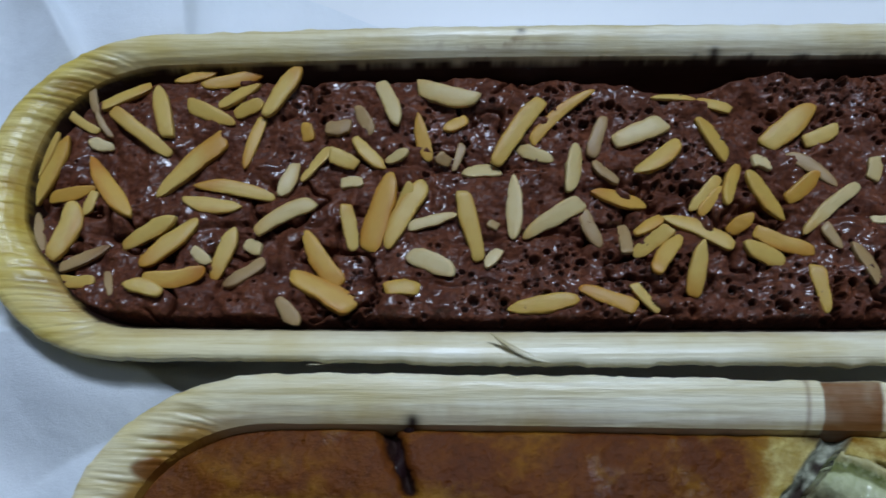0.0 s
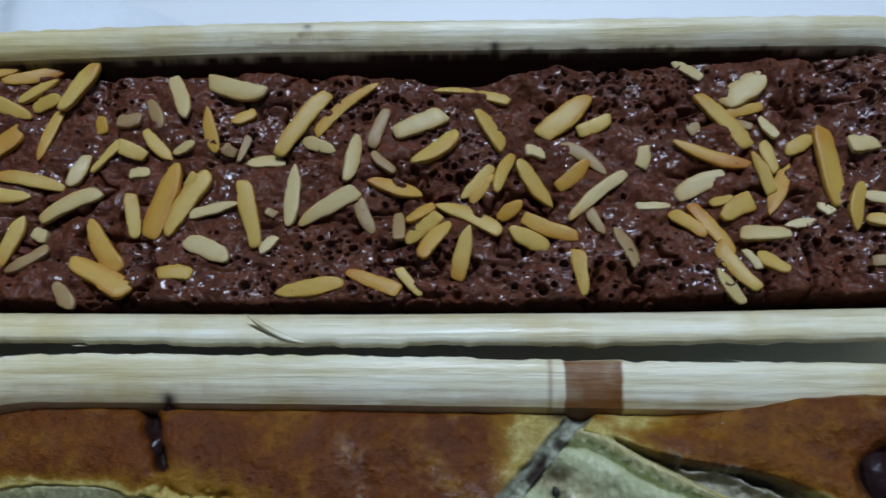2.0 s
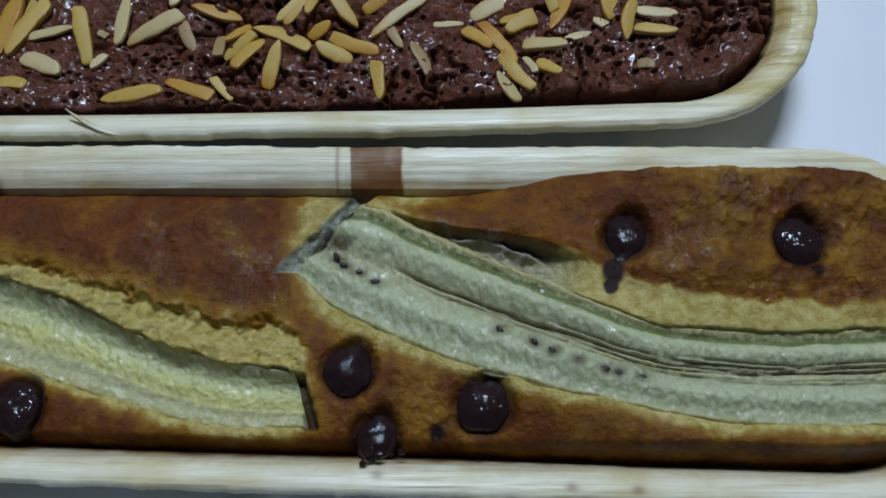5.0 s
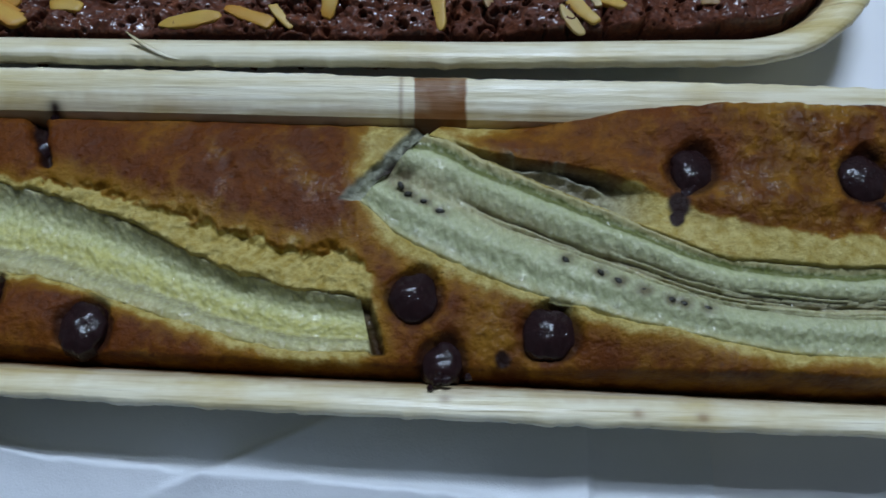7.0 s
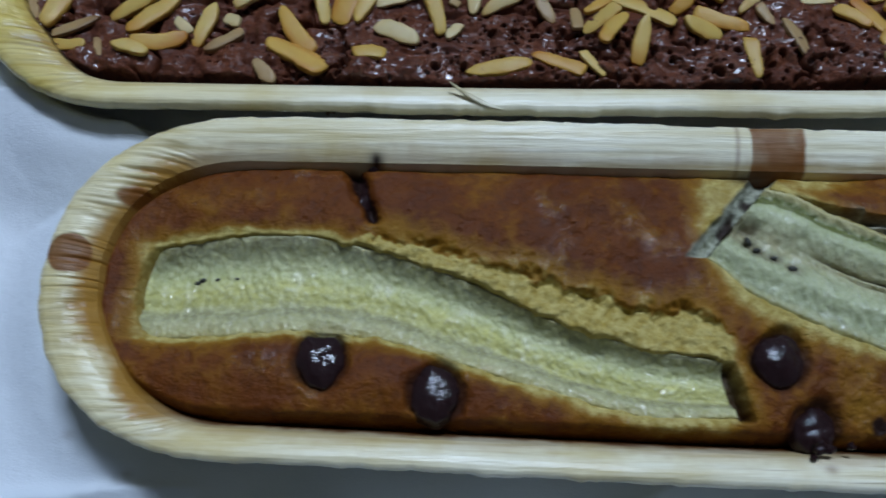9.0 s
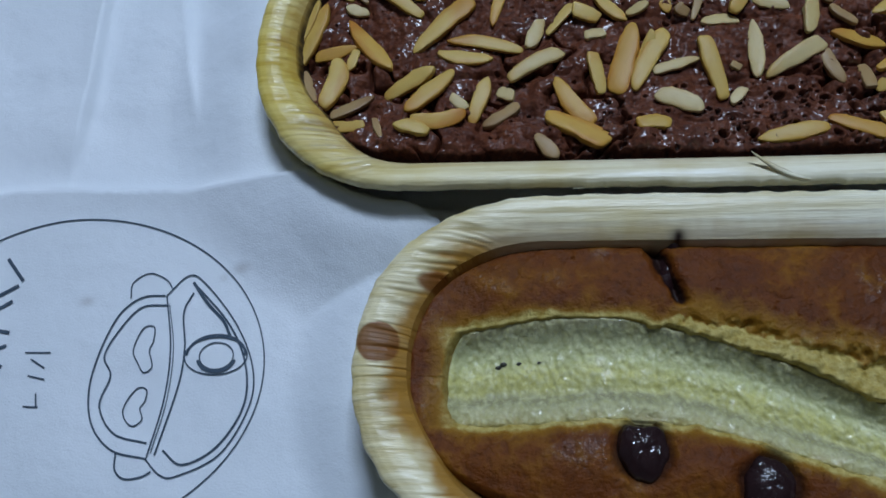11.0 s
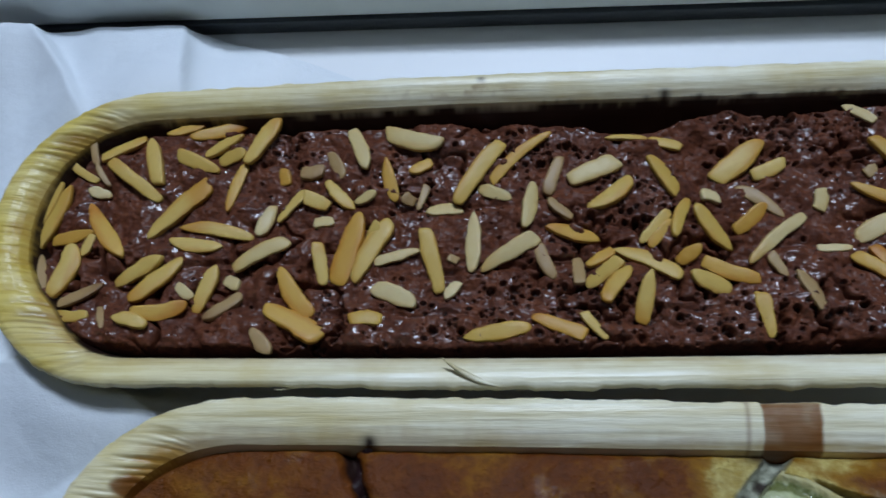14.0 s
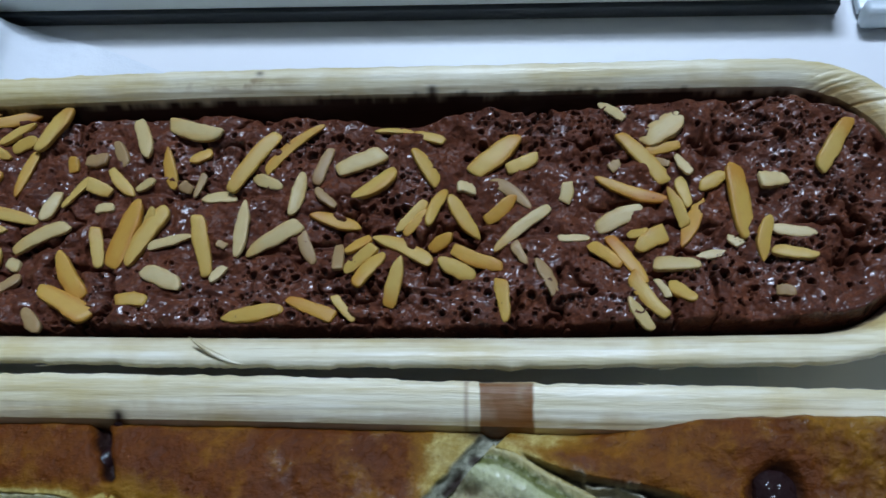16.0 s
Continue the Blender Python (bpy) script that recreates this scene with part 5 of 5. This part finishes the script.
almond(51.3, 80.3, 30, 8.4, 3.1, TOASTED)
almond(52.0, 76.1, 34, 11.5, 4.2, GOLD)
almond(55.4, 72.0, 54, 12.9, 4.4, GOLD)
almond(63.5, 78.8, -27, 19.1, 4.2, GOLD)
almond(62.3, 68.7, 76, 14.6, 4.1, GOLD)
almond(65.9, 88.7, 48, 12.1, 3.1, GOLD)
almond(67.5, 86.5, 48, 9.7, 2.8, TOASTED)
almond(73.1, 91.0, 68, 13.3, 3.4, GOLD)
almond(80.8, 87.7, -55, 15.5, 4.2, GOLD)
almond(74.4, 81.0, 32, 8.0, 3.9, TOASTED)
almond(84.5, 76.3, -23, 15.0, 4.1, TOASTED)
almond(78.8, 72.6, -23, 11.3, 4.7, GOLD)
almond(96.7, 84.2, 40, 20.2, 3.3, PALE)
almond(96.2, 76.9, -59, 7.5, 2.7, DULL)
almond(91.4, 63.4, -83, 12.2, 3.5, GOLD)
almond(39.9, 60.9, -22, 14.5, 3.8, TOASTED)
almond(49.0, 60.9, -51, 9.1, 2.4, GOLD)
almond(102.6, 69.9, -63, 11.7, 3.5, DULL)
almond(108.9, 95.2, 81, 6.2, 3.6, PALE)
almond(110.7, 81.3, -3, 8.6, 2.3, PALE)
almond(126.9, 95.5, -21, 21.2, 3.5, TOASTED)
almond(130.1, 104.6, -50, 19.5, 4.5, GOLD)
almond(122.4, 120.3, -45, 10.1, 2.7, PALE)
almond(136.3, 112.6, 36, 13.8, 6.9, PALE)
almond(135.6, 107.3, 12, 10.5, 3.0, TOASTED)
almond(122.6, 102.6, 34, 3.6, 3.9, DULL)
almond(135.3, 103.0, -21, 4.7, 2.4, DULL)
almond(140.7, 101.2, -62, 7.6, 2.6, PALE)
almond(138.3, 89.4, -69, 12.2, 3.2, GOLD)
almond(140.4, 93.5, -75, 9.1, 3.2, GOLD)
almond(148.6, 96.8, 29, 9.2, 4.1, GOLD)
almond(142.4, 85.3, 66, 16.8, 4.3, TOASTED)
almond(155.1, 90.3, -87, 22.0, 5.7, GOLD)
almond(164.1, 96.1, 5, 8.2, 4.7, PALE)
almond(180.9, 106.0, 58, 17.7, 4.5, GOLD)
almond(160.5, 79.4, 77, 13.4, 3.7, GOLD)
almond(167.7, 81.3, -11, 11.9, 3.4, PALE)
almond(166.6, 74.3, -14, 11.4, 3.4, GOLD)
almond(152.3, 78.8, -38, 4.3, 2.5, PALE)
almond(146.2, 75.3, 10, 8.5, 2.5, PALE)
almond(123.3, 87.3, 23, 14.2, 5.0, PALE)
almond(128.0, 82.2, 6, 6.1, 2.6, GOLD)
almond(130.7, 79.0, 33, 9.7, 4.9, GOLD)
almond(118.8, 75.9, -44, 11.0, 3.4, TOASTED)
almond(124.6, 74.7, -55, 17.0, 3.7, TOASTED)
almond(137.1, 72.3, -5, 12.3, 4.2, PALE)
almond(129.2, 63.8, -56, 15.2, 3.9, GOLD)
almond(132.7, 65.6, -61, 6.3, 1.9, PALE)
almond(137.9, 64.8, -45, 9.3, 3.9, GOLD)
almond(126.5, 58.5, -56, 10.5, 3.3, PALE)
almond(163.5, 64.2, -12, 4.9, 3.0, DULL)


# ---- things on the far side of the table ----
box = tagged(thing("flat_box", 0.027, 0.2278, DESK), "pale grey-green slim card box with a dark base", "box")
turn = pose(0, 0, 0, 0, 0, -0.6)
part("body", block(bmesh.new(), -0.167, 0.167, -0.0575, 0.09, 0.0058, 0.0240, 0.0010, turn), BOARD, box)
part("base", block(bmesh.new(), -0.163, 0.172, -0.0590, 0.088, 0.0, 0.0056, 0.0006, turn), DARK, box, "dark grey base strip")
part("end_cap", block(bmesh.new(), 0.1673, 0.1720, -0.0580, 0.088, 0.0058, 0.0225, 0.0008, turn), PLASTIC, box, "white plastic end cap")
lid = part("lid_print", block(bmesh.new(), -0.152, 0.165, -0.0568, 0.086, 0.0242, 0.0252, 0.0003, turn), GLOSSWHITE, box, "white printed top")
for i, lx in enumerate((-0.160, -0.163, -0.085, -0.065)):
    bm = bmesh.new()
    bmesh.ops.create_circle(bm, cap_ends=True, segments=18, radius=0.007, matrix=turn @ pose(lx + 0.004, -0.044 + 0.004 * (i % 2), 0.0255 + 0.0003 * i, 0, 0, 40 * i) @ Matrix.Diagonal((1.2 - 0.5 * (i < 2), 0.5, 1, 1)))
    bmesh.ops.extrude_face_region(bm, geom=list(bm.faces))
    part("leaf_print", bm, LEAFPRINT, lid, "dark green-gold leaf print", False)

strip = part("black_strip", block(bmesh.new(), -0.22, 0.0, -0.0014, 0.0014, 0.0, 0.002, 0.0005), DARK)
strip.matrix_world = pose(-0.1685, 0.1740, DESK + 0.0022, 0, 0, -1.0)
tagged(strip, "thin black plastic strip lying on the paper", "strip")


def cloth():
    s, t = np.meshgrid(np.linspace(0, 1, 120), np.linspace(0, 1, 120), indexing="ij")
    X = -0.42 + 0.30 * s
    Y = 0.178 + 0.16 * t
    d = (X + 0.200) * 0.55 - (Y - 0.180) * 0.83
    body = smooth(0.012, -0.03, d + 0.004 * fbm(X, Y, 0.03, 3))
    Z = DESK - 0.001 + 0.022 * body + 0.008 * body * fbm(X * 1.6 + Y, Y - X, 0.03, 3)
    Z = np.where(body < 0.02, DESK - 0.002, Z)
    tagged(sheet("folded_cloth", X, Y, Z, CLOTH), "dark purple-grey folded cloth lying on the table", "cloth")


cloth()

dish = tagged(thing("clear_lid", 0.296, 0.248, DESK), "clear plastic lid lying on the white table", "lid")
part("panel", block(bmesh.new(), -0.092, 0.12, -0.082, 0.10, 0.001, 0.004, 0.001), CLEAR, dish)
part("edge", block(bmesh.new(), -0.092, 0.12, -0.088, -0.0822, 0.001, 0.010, 0.002), CLEAR, dish)
